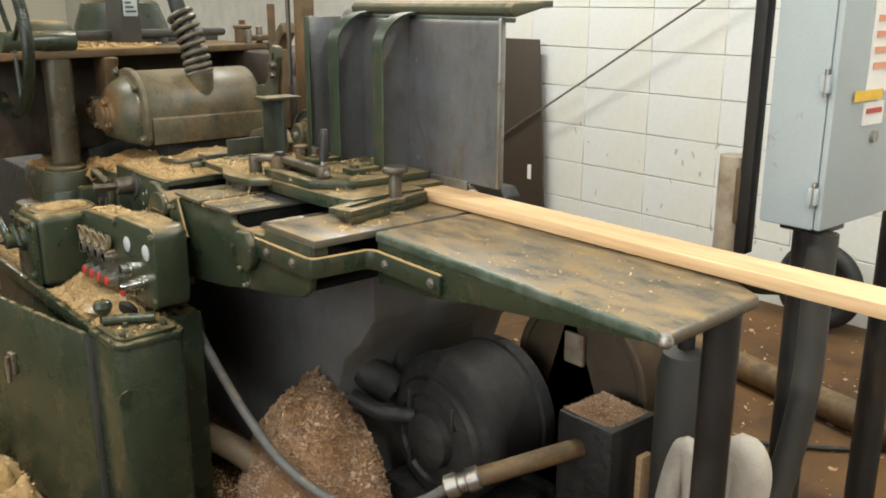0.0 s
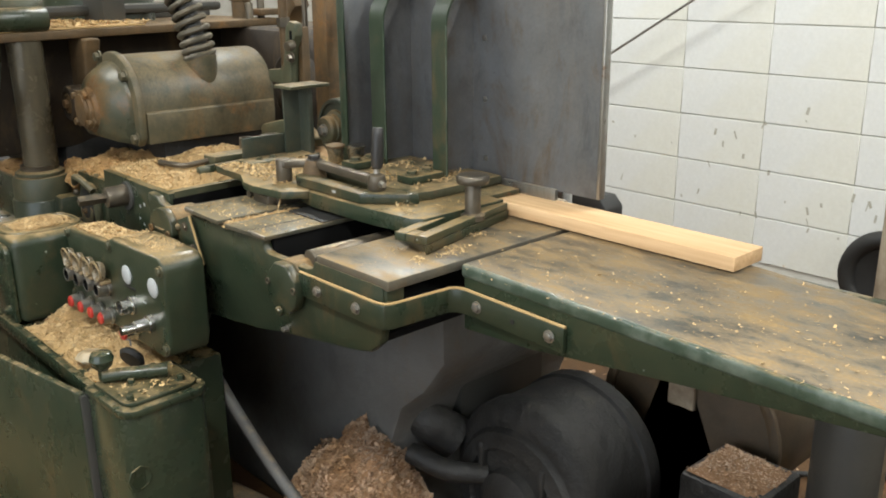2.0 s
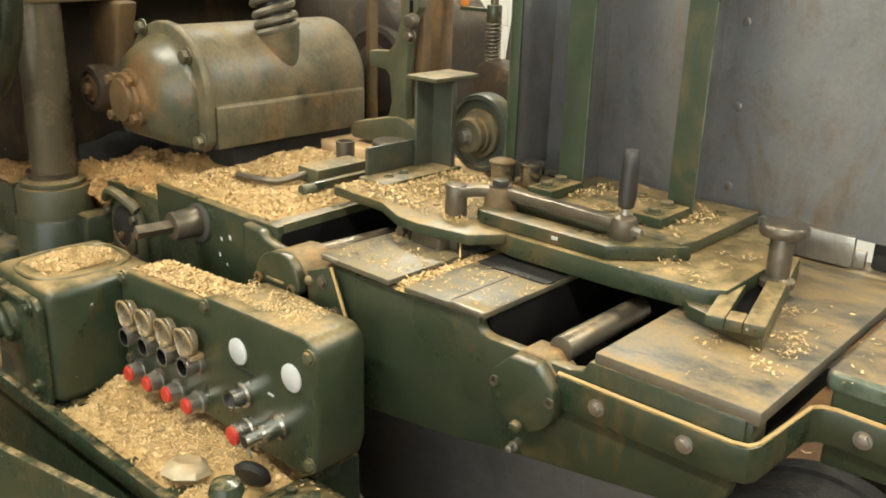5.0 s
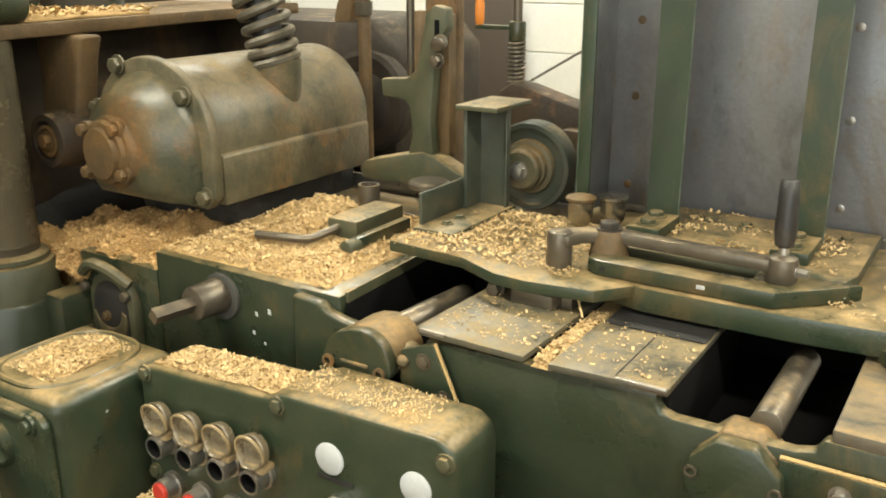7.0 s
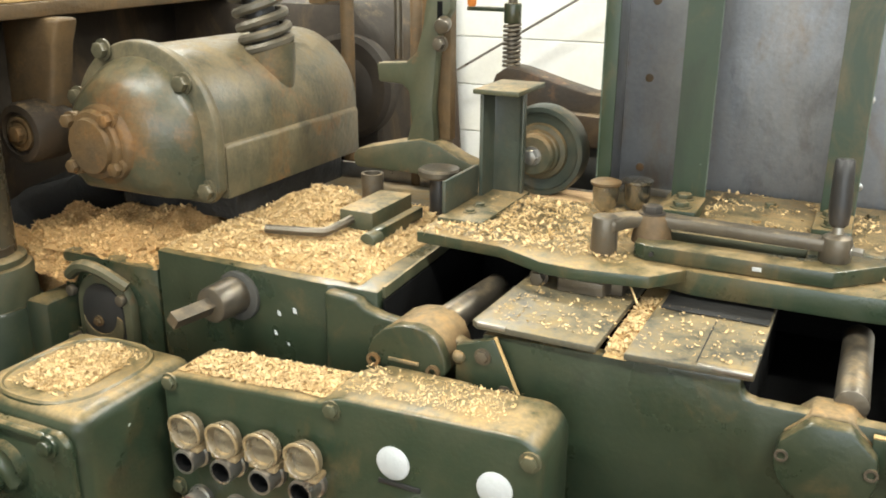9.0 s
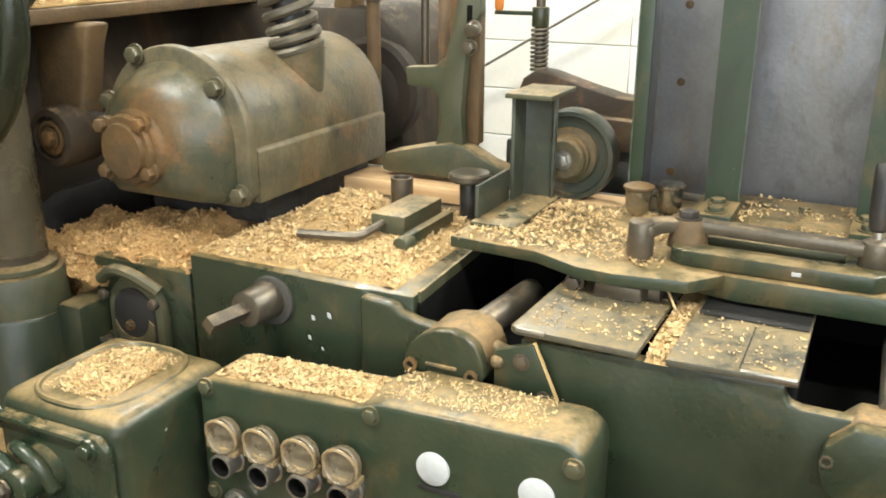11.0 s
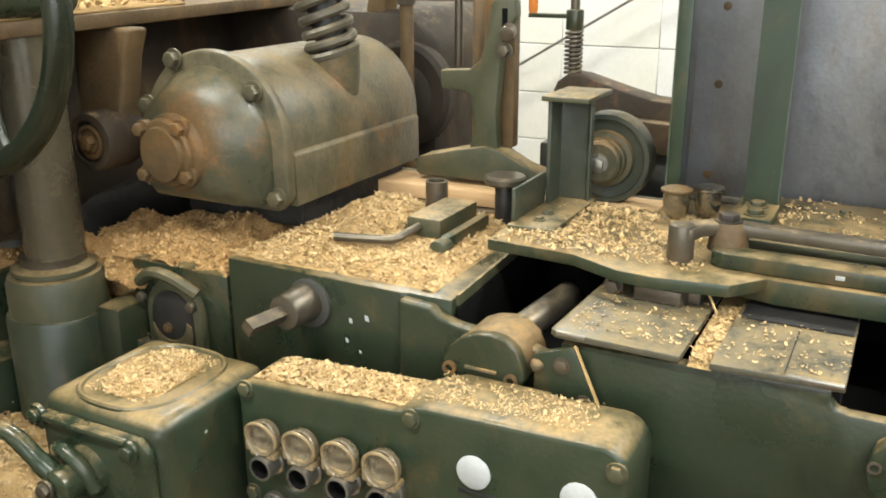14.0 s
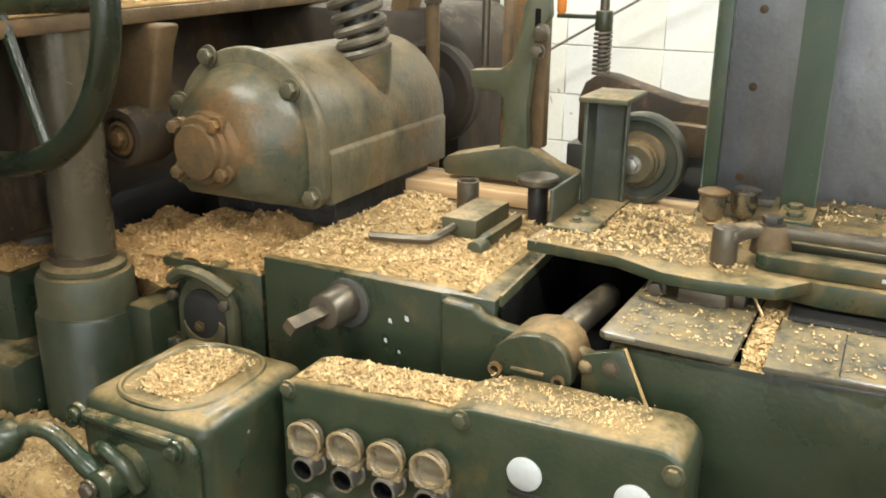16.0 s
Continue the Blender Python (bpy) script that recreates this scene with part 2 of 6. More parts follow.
WHITE_BLOCK = material("painted_block", (0.725, 0.73, 0.72), (0.7, 0.675, 0.56), rough=0.5, scale=0.9, bump=0.14, fine=70, lo=0.4, hi=0.66)
MORTAR = material("painted_mortar", (0.66, 0.65, 0.6), (0.5, 0.48, 0.42), rough=0.7, scale=8)
MORTAR_DARK = material("grey_scuff", (0.4, 0.38, 0.31), (0.5, 0.48, 0.42), rough=0.8, scale=40)
PLASTER = material("cream_wall", (0.74, 0.7, 0.58), (0.7, 0.66, 0.52), rough=0.7, scale=2)
CEIL = material("white_ceiling", (0.78, 0.77, 0.73), rough=0.8, scale=2)
BROWN = material("brown_sheet", (0.05, 0.036, 0.025), (0.04, 0.03, 0.022), rough=0.5, scale=5)
GREY_BOX = material("grey_enamel", (0.42, 0.47, 0.48), (0.36, 0.41, 0.42), rough=0.4, scale=5, dust=0.15, rust=0.05)
PAPER = material("paper", (0.8, 0.78, 0.74), (0.75, 0.72, 0.68), rough=0.8)
PAPER_INK = material("paper_ink", (0.75, 0.35, 0.22), rough=0.8)
YELLOW = material("yellow_tape", (0.8, 0.5, 0.03), rough=0.5)
BLACK_PIPE = material("black_pipe", (0.013, 0.013, 0.014), (0.024, 0.023, 0.021), rough=0.42, scale=12, dust=0.1, stain=0.3)
HOSE = material("grey_hose", (0.12, 0.12, 0.115), (0.08, 0.075, 0.07), rough=0.55, dust=0.2)
CLOTH = material("white_cloth", (0.5, 0.46, 0.39), (0.36, 0.31, 0.25), rough=0.9, bump=0.5)
SMOKY = material("smoky_lid", (0.3, 0.225, 0.125), (0.2, 0.14, 0.07), rough=0.3, scale=60, dust=0.3)
LENS = material("cloudy_lens", (0.36, 0.3, 0.2), (0.24, 0.18, 0.1), rough=0.3, scale=70, dust=0.2)
LENS.node_tree.nodes["Principled BSDF"].inputs["Transmission Weight"].default_value = 0.55


def wood_material():
    m = bpy.data.materials.new("sawn_oak")
    m.use_nodes = True
    nt = m.node_tree
    n, l = nt.nodes, nt.links
    co, mp = n.new("ShaderNodeTexCoord"), n.new("ShaderNodeMapping")
    mp.inputs["Scale"].default_value = (30, 1.6, 30)
    l.new(co.outputs["Object"], mp.inputs["Vector"])
    ns = n.new("ShaderNodeTexNoise")
    ns.inputs["Scale"].default_value, ns.inputs["Detail"].default_value = 3.0, 8
    l.new(mp.outputs["Vector"], ns.inputs["Vector"])
    cr = n.new("ShaderNodeValToRGB")
    cr.color_ramp.elements[0].position, cr.color_ramp.elements[0].color = 0.3, (0.5, 0.31, 0.15, 1)
    cr.color_ramp.elements[1].position, cr.color_ramp.elements[1].color = 0.7, (0.68, 0.47, 0.26, 1)
    l.new(ns.outputs["Fac"], cr.inputs["Fac"])
    b = n["Principled BSDF"]
    l.new(cr.outputs["Color"], b.inputs["Base Color"])
    b.inputs["Roughness"].default_value = 0.7
    bp = n.new("ShaderNodeBump")
    bp.inputs["Strength"].default_value, bp.inputs["Distance"].default_value = 0.2, 0.002
    l.new(ns.outputs["Fac"], bp.inputs["Height"])
    l.new(bp.outputs["Normal"], b.inputs["Normal"])
    return m


WOOD = wood_material()


def glow_material(name, col, strength):
    m = bpy.data.materials.new(name)
    m.use_nodes = True
    b = m.node_tree.nodes["Principled BSDF"]
    b.inputs["Emission Color"].default_value, b.inputs["Emission Strength"].default_value = (*col, 1), strength
    return m


TUBE = glow_material("tube_glow", (1.0, 0.95, 0.85), 6.0)


# ---- shapes ----
def BM():
    return bmesh.new()


def box(bm, x0, x1, y0, y1, z0, z1, bev=0.003, seg=2, m=None):
    m0 = Matrix.Translation(((x0 + x1) / 2, (y0 + y1) / 2, (z0 + z1) / 2)) @ Matrix.Diagonal((x1 - x0, y1 - y0, z1 - z0, 1))
    vs = bmesh.ops.create_cube(bm, size=1, matrix=(m @ m0) if m else m0)["verts"]
    if bev:
        es = list({e for v in vs for e in v.link_edges})
        bmesh.ops.bevel(bm, geom=es, offset=bev, segments=seg, affect="EDGES", profile=0.5, clamp_overlap=True)
    return bm


def cyl(bm, p0, p1, r0, r1=None, seg=24, bev=0.0):
    p0, p1 = Vector(p0), Vector(p1)
    d = p1 - p0
    q = Vector((0, 0, 1)).rotation_difference(d).to_matrix().to_4x4()
    r = bmesh.ops.create_cone(bm, cap_ends=True, segments=seg, radius1=r0, radius2=r0 if r1 is None else r1, depth=d.length,
                              matrix=Matrix.Translation((p0 + p1) / 2) @ q)
    if bev:
        vs = set(r["verts"])
        es = [e for e in {e for v in vs for e in v.link_edges} if any(len(f.verts) > 4 for f in e.link_faces)]
        bmesh.ops.bevel(bm, geom=es, offset=bev, segments=2, affect="EDGES", profile=0.5, clamp_overlap=True)
    return bm


def prism(bm, pts, axis, a, b, bev=0.0, seg=2):
    put = {"x": lambda u, v, w: (w, u, v), "y": lambda u, v, w: (u, w, v), "z": lambda u, v, w: (u, v, w)}[axis]
    lo = [bm.verts.new(put(u, v, a)) for u, v in pts]
    hi = [bm.verts.new(put(u, v, b)) for u, v in pts]
    fs = [bm.faces.new(lo[::-1]), bm.faces.new(hi)]
    k = len(pts)
    fs += [bm.faces.new((lo[i], lo[(i + 1) % k], hi[(i + 1) % k], hi[i])) for i in range(k)]
    bmesh.ops.recalc_face_normals(bm, faces=fs)
    if bev:
        es = [e for e in {e for v in lo + hi for e in v.link_edges} if e.calc_face_angle(0) > 0.6]
        bmesh.ops.bevel(bm, geom=es, offset=bev, segments=seg, affect="EDGES", profile=0.5, clamp_overlap=True)
    return bm


def sweep(bm, pts, r, seg=10, closed=False):
    pts = [Vector(p) for p in pts]
    k = len(pts)
    rings, side = [], None
    for i, p in enumerate(pts):
        a = pts[(i - 1) % k] if closed or i else p
        c = pts[(i + 1) % k] if closed or i < k - 1 else p
        t = (c - a).normalized()
        if side is None:
            side = t.cross(Vector((0.31, 0.17, 0.93))).normalized()
        side = (side - t * side.dot(t)).normalized()
        up = t.cross(side)
        rr = r[i] if isinstance(r, (list, tuple)) else r
        rings.append([bm.verts.new(p + rr * (math.cos(2 * math.pi * j / seg) * side + math.sin(2 * math.pi * j / seg) * up)) for j in range(seg)])
    for i in range(k if closed else k - 1):
        a, c = rings[i], rings[(i + 1) % k]
        for j in range(seg):
            bm.faces.new((a[j], a[(j + 1) % seg], c[(j + 1) % seg], c[j]))
    if not closed:
        bm.faces.new(rings[0][::-1])
        bm.faces.new(rings[-1])
    return bm


def bend(pts, steps=8):
    """A smooth line through the points."""
    pts = [Vector(p) for p in pts]
    full = [2 * pts[0] - pts[1], *pts, 2 * pts[-1] - pts[-2]]
    out = []
    for i in range(1, len(full) - 2):
        a, b, c, d = full[i - 1:i + 3]
        for s in range(steps):
            t = s / steps
            out.append(0.5 * (2 * b + (c - a) * t + (2 * a - 5 * b + 4 * c - d) * t * t + (3 * b - a - 3 * c + d) * t ** 3))
    return out + [pts[-1]]


def lathe(bm, at, way, profile, seg=28):
    q = Vector((0, 0, 1)).rotation_difference(Vector(way)).to_matrix()
    at = Vector(at)
    rings = [[bm.verts.new(at + q @ Vector((r * math.cos(2 * math.pi * j / seg), r * math.sin(2 * math.pi * j / seg), h))) for j in range(seg)]
             for r, h in profile]
    for a, c in zip(rings, rings[1:]):
        for j in range(seg):
            bm.faces.new((a[j], a[(j + 1) % seg], c[(j + 1) % seg], c[j]))
    bm.faces.new(rings[0][::-1])
    bm.faces.new(rings[-1])
    return bm


def coil(bm, p0, p1, radius, wire, turns, seg=8, per=18):
    p0, p1 = Vector(p0), Vector(p1)
    d = (p1 - p0)
    q = Vector((0, 0, 1)).rotation_difference(d).to_matrix()
    pts = []
    for i in range(int(turns * per) + 1):
        a = 2 * math.pi * i / per
        pts.append(p0 + q @ Vector((radius * math.cos(a), radius * math.sin(a), d.length * i / (turns * per))))
    return sweep(bm, pts, wire, seg)


def hexbolt(bm, p, way, r=0.008, h=0.007):
    p, way = Vector(p), Vector(way).normalized()
    cyl(bm, p - 0.002 * way, p + 0.0015 * way, r * 1.35, seg=14)
    cyl(bm, p, p + h * way, r, seg=6, bev=0.0008)
    return bm


def arc(cx, cy, r, a0, a1, n=12):
    return [(cx + r * math.cos(radians(a0 + (a1 - a0) * i / n)), cy + r * math.sin(radians(a0 + (a1 - a0) * i / n))) for i in range(n + 1)]


def finish(bm, name, mat, at=(0, 0, 0)):
    bmesh.ops.recalc_face_normals(bm, faces=bm.faces[:])
    bmesh.ops.translate(bm, verts=bm.verts[:], vec=-Vector(at))
    me = bpy.data.meshes.new(name)
    bm.to_mesh(me)
    bm.free()
    me.materials.append(mat)
    me.polygons.foreach_set("use_smooth", [True] * len(me.polygons))
    me.set_sharp_from_angle(angle=radians(38))
    return me


def thing(name, at, label, category, group="", kind=""):
    ob = new(name)
    ob.empty_display_size = 0.05
    ob.location = at
    return tagged(ob, label, category, group, kind)


def base_of(ob):
    v = Vector(ob.location)
    while ob.parent:
        ob = ob.parent
        v += Vector(ob.location)
    return v


def part(name, bm, mat, parent, label=""):
    ob = new(name, finish(bm, name, mat, base_of(parent)))
    ob.parent = parent
    return tagged(ob, label)


def solo(name, bm, mat, label, category="", group="", kind="", at=(0, 0, 0)):
    ob = new(name, finish(bm, name, mat, at))
    ob.location = at
    return tagged(ob, label, category, group, kind)


def heap(name, x0, x1, y0, y1, z, h, n, label, mats=None, size=0.0047, edge=0.25, shape=None, step=0.008, lump=0.5, cover=1.0):
    """A heap of planer shavings on a level support: a lumpy bed with loose flakes on it."""
    mats = mats or (DUST, CHIPS)

    def height(x, y):
        u, v = (x - x0) / (x1 - x0), (y - y0) / (y1 - y0)
        if shape:
            f = shape(x, y)
        else:
            e = min(u, 1 - u, v, 1 - v) / edge
            f = max(0.0, min(1.0, e + 0.35 * noise.noise((x * 22, y * 22, 3.3))))
            f = f * f * (3 - 2 * f)
        if cover < 1:
            f *= max(0.0, min(1.0, 5 * (noise.noise((x * 17, y * 17, 6.1)) + 0.5 * noise.noise((x * 41, y * 41, 4.4)) + 2 * cover - 1)))
        return z + 0.0015 + h * f * (0.7 + lump * noise.noise((x * 14, y * 14, 0.7)) + 0.4 * lump * noise.noise((x * 60, y * 60, 2.2))) - (0.003 if f <= 0.02 else 0), f

    nx, ny = max(3, int((x1 - x0) / step)), max(3, int((y1 - y0) / step))
    verts, faces, idx = [], [], []
    for i in range(nx + 1):
        for j in range(ny + 1):
            x, y = x0 + (x1 - x0) * i / nx, y0 + (y1 - y0) * j / ny
            verts.append((x, y, height(x, y)[0]))
    for i in range(nx):
        for j in range(ny):
            a = i * (ny + 1) + j
            if h > 0.003:
                faces.append((a, a + ny + 1, a + ny + 2, a + 1))
                idx.append(0)
    rnd = random.Random(name + str(x0) + str(y0))
    for _ in range(int(1.3 * n)):
        x, y = rnd.uniform(x0, x1), rnd.uniform(y0, y1)
        hz, f = height(x, y)
        if f < 0.03 and rnd.random() > 0.12 or h <= 0.003 and rnd.random() > 0.18 + f:
            continue
        s = size * (rnd.uniform(0.4, 1.3) if rnd.random() < 0.93 else rnd.uniform(1.3, 2.4))
        w = s * rnd.uniform(0.2, 0.55)
        q = Euler((rnd.gauss(0, 0.36), rnd.gauss(0, 0.36), rnd.uniform(0, 6.283))).to_matrix()
        c = Vector((x, y, max(hz, z) + 0.001 + 0.15 * s * rnd.random()))
        k = len(verts)
        lift = s * rnd.uniform(0.03, 0.3)
        for u, dz in ((-1, lift), (0, 0), (1, lift * rnd.uniform(0.3, 1.2))):
            for v in (-1, 1):
                verts.append(tuple(c + q @ Vector((u * s * 0.5, v * w * 0.5, dz))))
        faces += [(k, k + 2, k + 3, k + 1), (k + 2, k + 4, k + 5, k + 3)]
        idx += [1, 1]
    me = bpy.data.meshes.new(name)
    me.from_pydata(verts, [], faces)
    me.materials.append(mats[0])
    me.materials.append(mats[1])
    me.polygons.foreach_set("material_index", idx)
    me.polygons.foreach_set("use_smooth", [i == 0 for i in idx])
    return tagged(new(name, me), label, "wood shavings", kind="stuff")


def flakes(name, n, place, label, size=0.005, mat=None):
    """Loose flakes scattered where place(rnd) says."""
    rnd = random.Random(name + label)
    verts, faces = [], []
    for _ in range(n):
        c = Vector(place(rnd))
        s = size * (0.35 + 2.0 * rnd.random() ** 2.2)
        w = s * rnd.uniform(0.2, 0.7)
        q = Euler((rnd.gauss(0, 0.25), rnd.gauss(0, 0.25), rnd.uniform(0, 6.283))).to_matrix()
        k = len(verts)
        lift = s * rnd.uniform(0.05, 0.3)
        for u, dz in ((-1, lift), (0, 0), (1, lift)):
            for v in (-1, 1):
                verts.append(tuple(c + Vector((0, 0, 0.0012)) + q @ Vector((u * s * 0.5, v * w * 0.5, dz))))
        faces += [(k, k + 2, k + 3, k + 1), (k + 2, k + 4, k + 5, k + 3)]
    me = bpy.data.meshes.new(name)
    me.from_pydata(verts, [], faces)
    me.materials.append(mat or CHIPS)
    return tagged(new(name, me), label, "wood shavings", kind="stuff")


# ---- the room ----
X0, X1, Y0, Y1, ZC = -2.6, 3.6, -5.0, 11.0, 3.1
solo("floor", box(BM(), X0 - 0.2, X1 + 0.2, Y0 - 0.2, Y1 + 0.2, -0.12, 0.0, 0), FLOOR, "concrete floor covered in brown sawdust", kind="structure")
solo("ceiling", box(BM(), X0 - 0.2, X1 + 0.2, Y0 - 0.2, Y1 + 0.2, ZC, ZC + 0.12, 0), CEIL, "plain white ceiling", kind="structure")
WY0, WY1 = -2.15, 2.35
bm = BM()
for ya, yb, za, zb in ((Y0 - 0.2, WY0, 0, ZC), (WY1, Y1 + 0.2, 0, ZC), (WY0, WY1, 0, 0.9), (WY0, WY1, 2.6, ZC)):
    box(bm, X0 - 0.2, X0, ya, yb, za, zb, 0)
wn = tagged(new("window_1"), "wide daylight window behind the camera", kind="structure")
part("window_frame", prism(BM(), [(WY0, 0.9), (WY1, 0.9), (WY1, 0.95), (WY0, 0.95)], "x", X0 - 0.16, X0 - 0.1, 0), CEIL, wn)
part("window_frame", prism(BM(), [(WY0, 2.55), (WY1, 2.55), (WY1, 2.6), (WY0, 2.6)], "x", X0 - 0.16, X0 - 0.1, 0), CEIL, wn)
for yy in (WY0, WY0 + 1.49, WY0 + 2.98, WY1 - 0.05):
    part("mullion", box(BM(), X0 - 0.16, X0 - 0.1, yy, yy + 0.05, 0.95, 2.55, 0), CEIL, wn)
solo("wall_west", bm, PLASTER, "plain cream workshop wall", kind="structure")
solo("wall_south", box(BM(), X0, X1, Y0 - 0.2, Y0, 0, ZC, 0), PLASTER, "plain cream workshop wall", kind="structure")
solo("wall_north", box(BM(), X0, X1, Y1, Y1 + 0.2, 0, ZC, 0), PLASTER, "plain cream workshop wall", kind="structure")
wall_east = solo("wall_east", box(BM(), X1 + 0.004, X1 + 0.2, Y0 - 0.2, Y1 + 0.2, 0, ZC, 0), MORTAR, "white painted concrete block wall with worn joints", kind="structure")

for lx, ly in LAMPS:
    fx = thing("fluorescent_lamp", (lx, ly, ZC), "white fluorescent batten lamp on the ceiling, out of view", "lamp", "ceiling lamps")
    part("housing", box(BM(), lx - 0.05, lx + 0.05, ly - 0.62, ly + 0.62, ZC - 0.045, ZC - 0.001, 0.006), CEIL, fx)
    part("tube", cyl(BM(), (lx, ly - 0.6, ZC - 0.065), (lx, ly + 0.6, ZC - 0.065), 0.013, seg=12), TUBE, fx, "glowing fluorescent tube")

# ---- bed of the moulder ----
TZ = 0.85
bed = thing("moulder_bed", (1.2, 2.0, 0), "heavy green cast iron moulder bed dusted with shavings", "machine")
# front apron under the steel plates: its lower edge rises to the infeed end
prof = [(2.10, 0.835), (2.10, 0.63), (2.0, 0.642), (1.86, 0.66), (1.78, 0.676), (1.65, 0.696), (1.56, 0.71), (1.52, 0.72), (1.495, 0.74), (1.484, 0.78), (1.484, 0.838),
        (1.665, 0.838), (1.672, 0.824), (1.69, 0.819), (1.805, 0.819), (1.817, 0.822), (1.822, 0.832), (1.822, 0.842), (1.935, 0.842), (1.962, 0.838)]
part("apron", prism(BM(), prof, "x", 0.911, 0.929, 0.004), GREEN, bed)
part("cheek", box(BM(), 0.93, 1.20, 1.815, 1.825, 0.74, 0.8415, 0.002), HOLE_BLACK, bed)
part("cheek", box(BM(), 0.93, 1.20, 2.09, 2.10, 0.74, 0.8415, 0.002), HOLE_BLACK, bed)
part("pit_floor", box(BM(), 0.93, 1.30, 1.52, 2.25, 0.728, 0.74, 0.002), HOLE_BLACK, bed)
part("pit_back", box(BM(), 1.30, 1.33, 1.66, 2.34, 0.73, 0.848, 0.002), HOLE_BLACK, bed)
# steel table plates
bm = BM()
prism(bm, [(0.902, 1.968), (0.905, 2.104), (0.912, 2.112), (1.07, 2.106), (1.30, 2.106), (1.30, 1.963)], "z", 0.842, TZ, 0.0015)
part("table_plate", bm, PLATE, bed, "worn dusty steel table plate")
bm = BM()
prism(bm, [(0.908, 1.811), (0.9, 1.938), (1.30, 1.934), (1.30, 1.811)], "z", 0.842, TZ, 0.0015)
part("table_plate", bm, PLATE, bed, "worn dusty steel table plate")
part("bright_edge", box(BM(), 0.9055, 0.911, 1.812, 1.866, 0.8455, 0.8512, 0.0015), STEEL, bed, "bright worn steel edge")
part("bright_edge", box(BM(), 0.9035, 0.908, 2.07, 2.104, 0.8455, 0.8512, 0.0015), STEEL, bed, "bright worn steel edge")
part("plate_seam", box(BM(), 0.912, 1.035, 1.8665, 1.8678, 0.848, 0.8506, 0), BLACK, bed)
# flat black strip on the plate stands in for the dark recess
part("painted_recess", box(BM(), 1.035, 1.30, 1.813, 1.931, 0.851, 0.8522, 0), BLACK, bed)
part("groove_floor", box(BM(), 0.95, 1.30, 1.932, 1.965, 0.82, 0.8405, 0), DUST, bed)
bm = BM()
prism(bm, [(0.913, 1.472), (0.913, 1.66), (1.45, 1.66), (1.45, 1.472)], "z", 0.833, TZ, 0.003)
part("front_plate", bm, TABLE, bed, "worn steel infeed plate under a sawdust film")
part("plate_rib", box(BM(), 0.9145, 0.95, 1.478, 1.655, 0.80, 0.833, 0.003), GREEN, bed)
part("rear_plate", box(BM(), 1.30, 1.45, 1.66, 3.2, 0.83, TZ, 0.002), TABLE, bed, "worn steel feed bed")
# left box of the bed with the open chip pocket
bm = BM()
prism(bm, [(0.945, 2.60), (0.938, 2.319), (0.9425, 2.314), (0.9425, 2.251), (1.30, 2.27), (1.30, 2.60)], "z", 0.60, 0.846, 0.005)
part("apron", bm, GREEN, bed)
for cy, cz, cw in ((2.396, 0.793, 0.0028), (2.371, 0.801, 0.0032), (2.403, 0.764, 0.0024), (2.383, 0.752, 0.0018)):
    xf = 0.938 + 0.007 * (cy - 2.33) / 0.27
    part("paint_chip", prism(BM(), [(cy - cw, cz - 1.3 * cw), (cy + 0.7 * cw, cz - cw), (cy + cw, cz + 1.2 * cw), (cy - 0.6 * cw, cz + 0.9 * cw)], "x", xf - 0.0006, xf + 0.002, 0), WHITE_CAP, bed, "white paint chip")
part("pocket_lip", prism(BM(), [(0.955, 2.2475), (1.30, 2.2655), (1.30, 2.2695), (0.955, 2.2515)], "z", 0.835, 0.849, 0), GREEN_DUSTY, bed)
# added near-black sheet hides the lit green wall of the pocket
part("pocket_liner", prism(BM(), [(0.95, 2.244), (1.295, 2.262), (1.295, 2.2655), (0.95, 2.2475)], "z", 0.72, 0.834, 0), HOLE_BLACK, bed)
part("bearing_housing", prism(BM(), [(2.317, 0.60), (2.317, 0.843), (2.27, 0.84), (2.258, 0.83), (2.235, 0.824), (2.14, 0.815), (2.108, 0.806), (2.106, 0.60)], "x", 0.924, 0.944, 0.006, 3), GREEN, bed)
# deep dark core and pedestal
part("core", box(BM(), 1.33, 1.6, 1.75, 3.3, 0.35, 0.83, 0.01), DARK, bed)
part("pedestal", prism(BM(), [(1.80, 0.0), (1.79, 0.34), (1.75, 0.44), (1.68, 0.50), (1.62, 0.58), (1.62, 0.70), (2.75, 0.70), (2.75, 0.0)], "x", 1.16, 1.72, 0.02), PEDESTAL, bed, "dark grey cast pedestal")
part("rear_casting", prism(BM(), [(2.60, 0.83), (2.60, 1.08), (2.66, 1.14), (3.9, 1.14), (3.9, 0.83)], "x", 1.56, 1.9, 0.02), REAR, bed, "brown rear casting, painted dark for the shade behind the motor")
part("rear_rod", cyl(BM(), (1.50, 2.628, 0.85), (1.50, 2.628, 1.3), 0.0125), RUSTY, bed)
part("rod_head", cyl(BM(), (1.50, 2.628, 1.155), (1.50, 2.628, 1.18), 0.018, seg=6), IRON, bed)
part("rear_rod", cyl(BM(), (1.50, 2.522, 1.05), (1.50, 2.522, 1.4), 0.0075), IRON, bed)
part("rear_plate", box(BM(), 1.50, 1.54, 2.43, 2.492, 0.86, 1.35, 0.006), RUSTY, bed, "rust-brown upright plate")
part("rear_arch", prism(BM(), arc(2.62, 1.12, 0.14, -20, 60, 8) + arc(2.62, 1.12, 0.1, 60, -20, 8), "x", 1.57, 1.62, 0.004), RUSTY, bed)
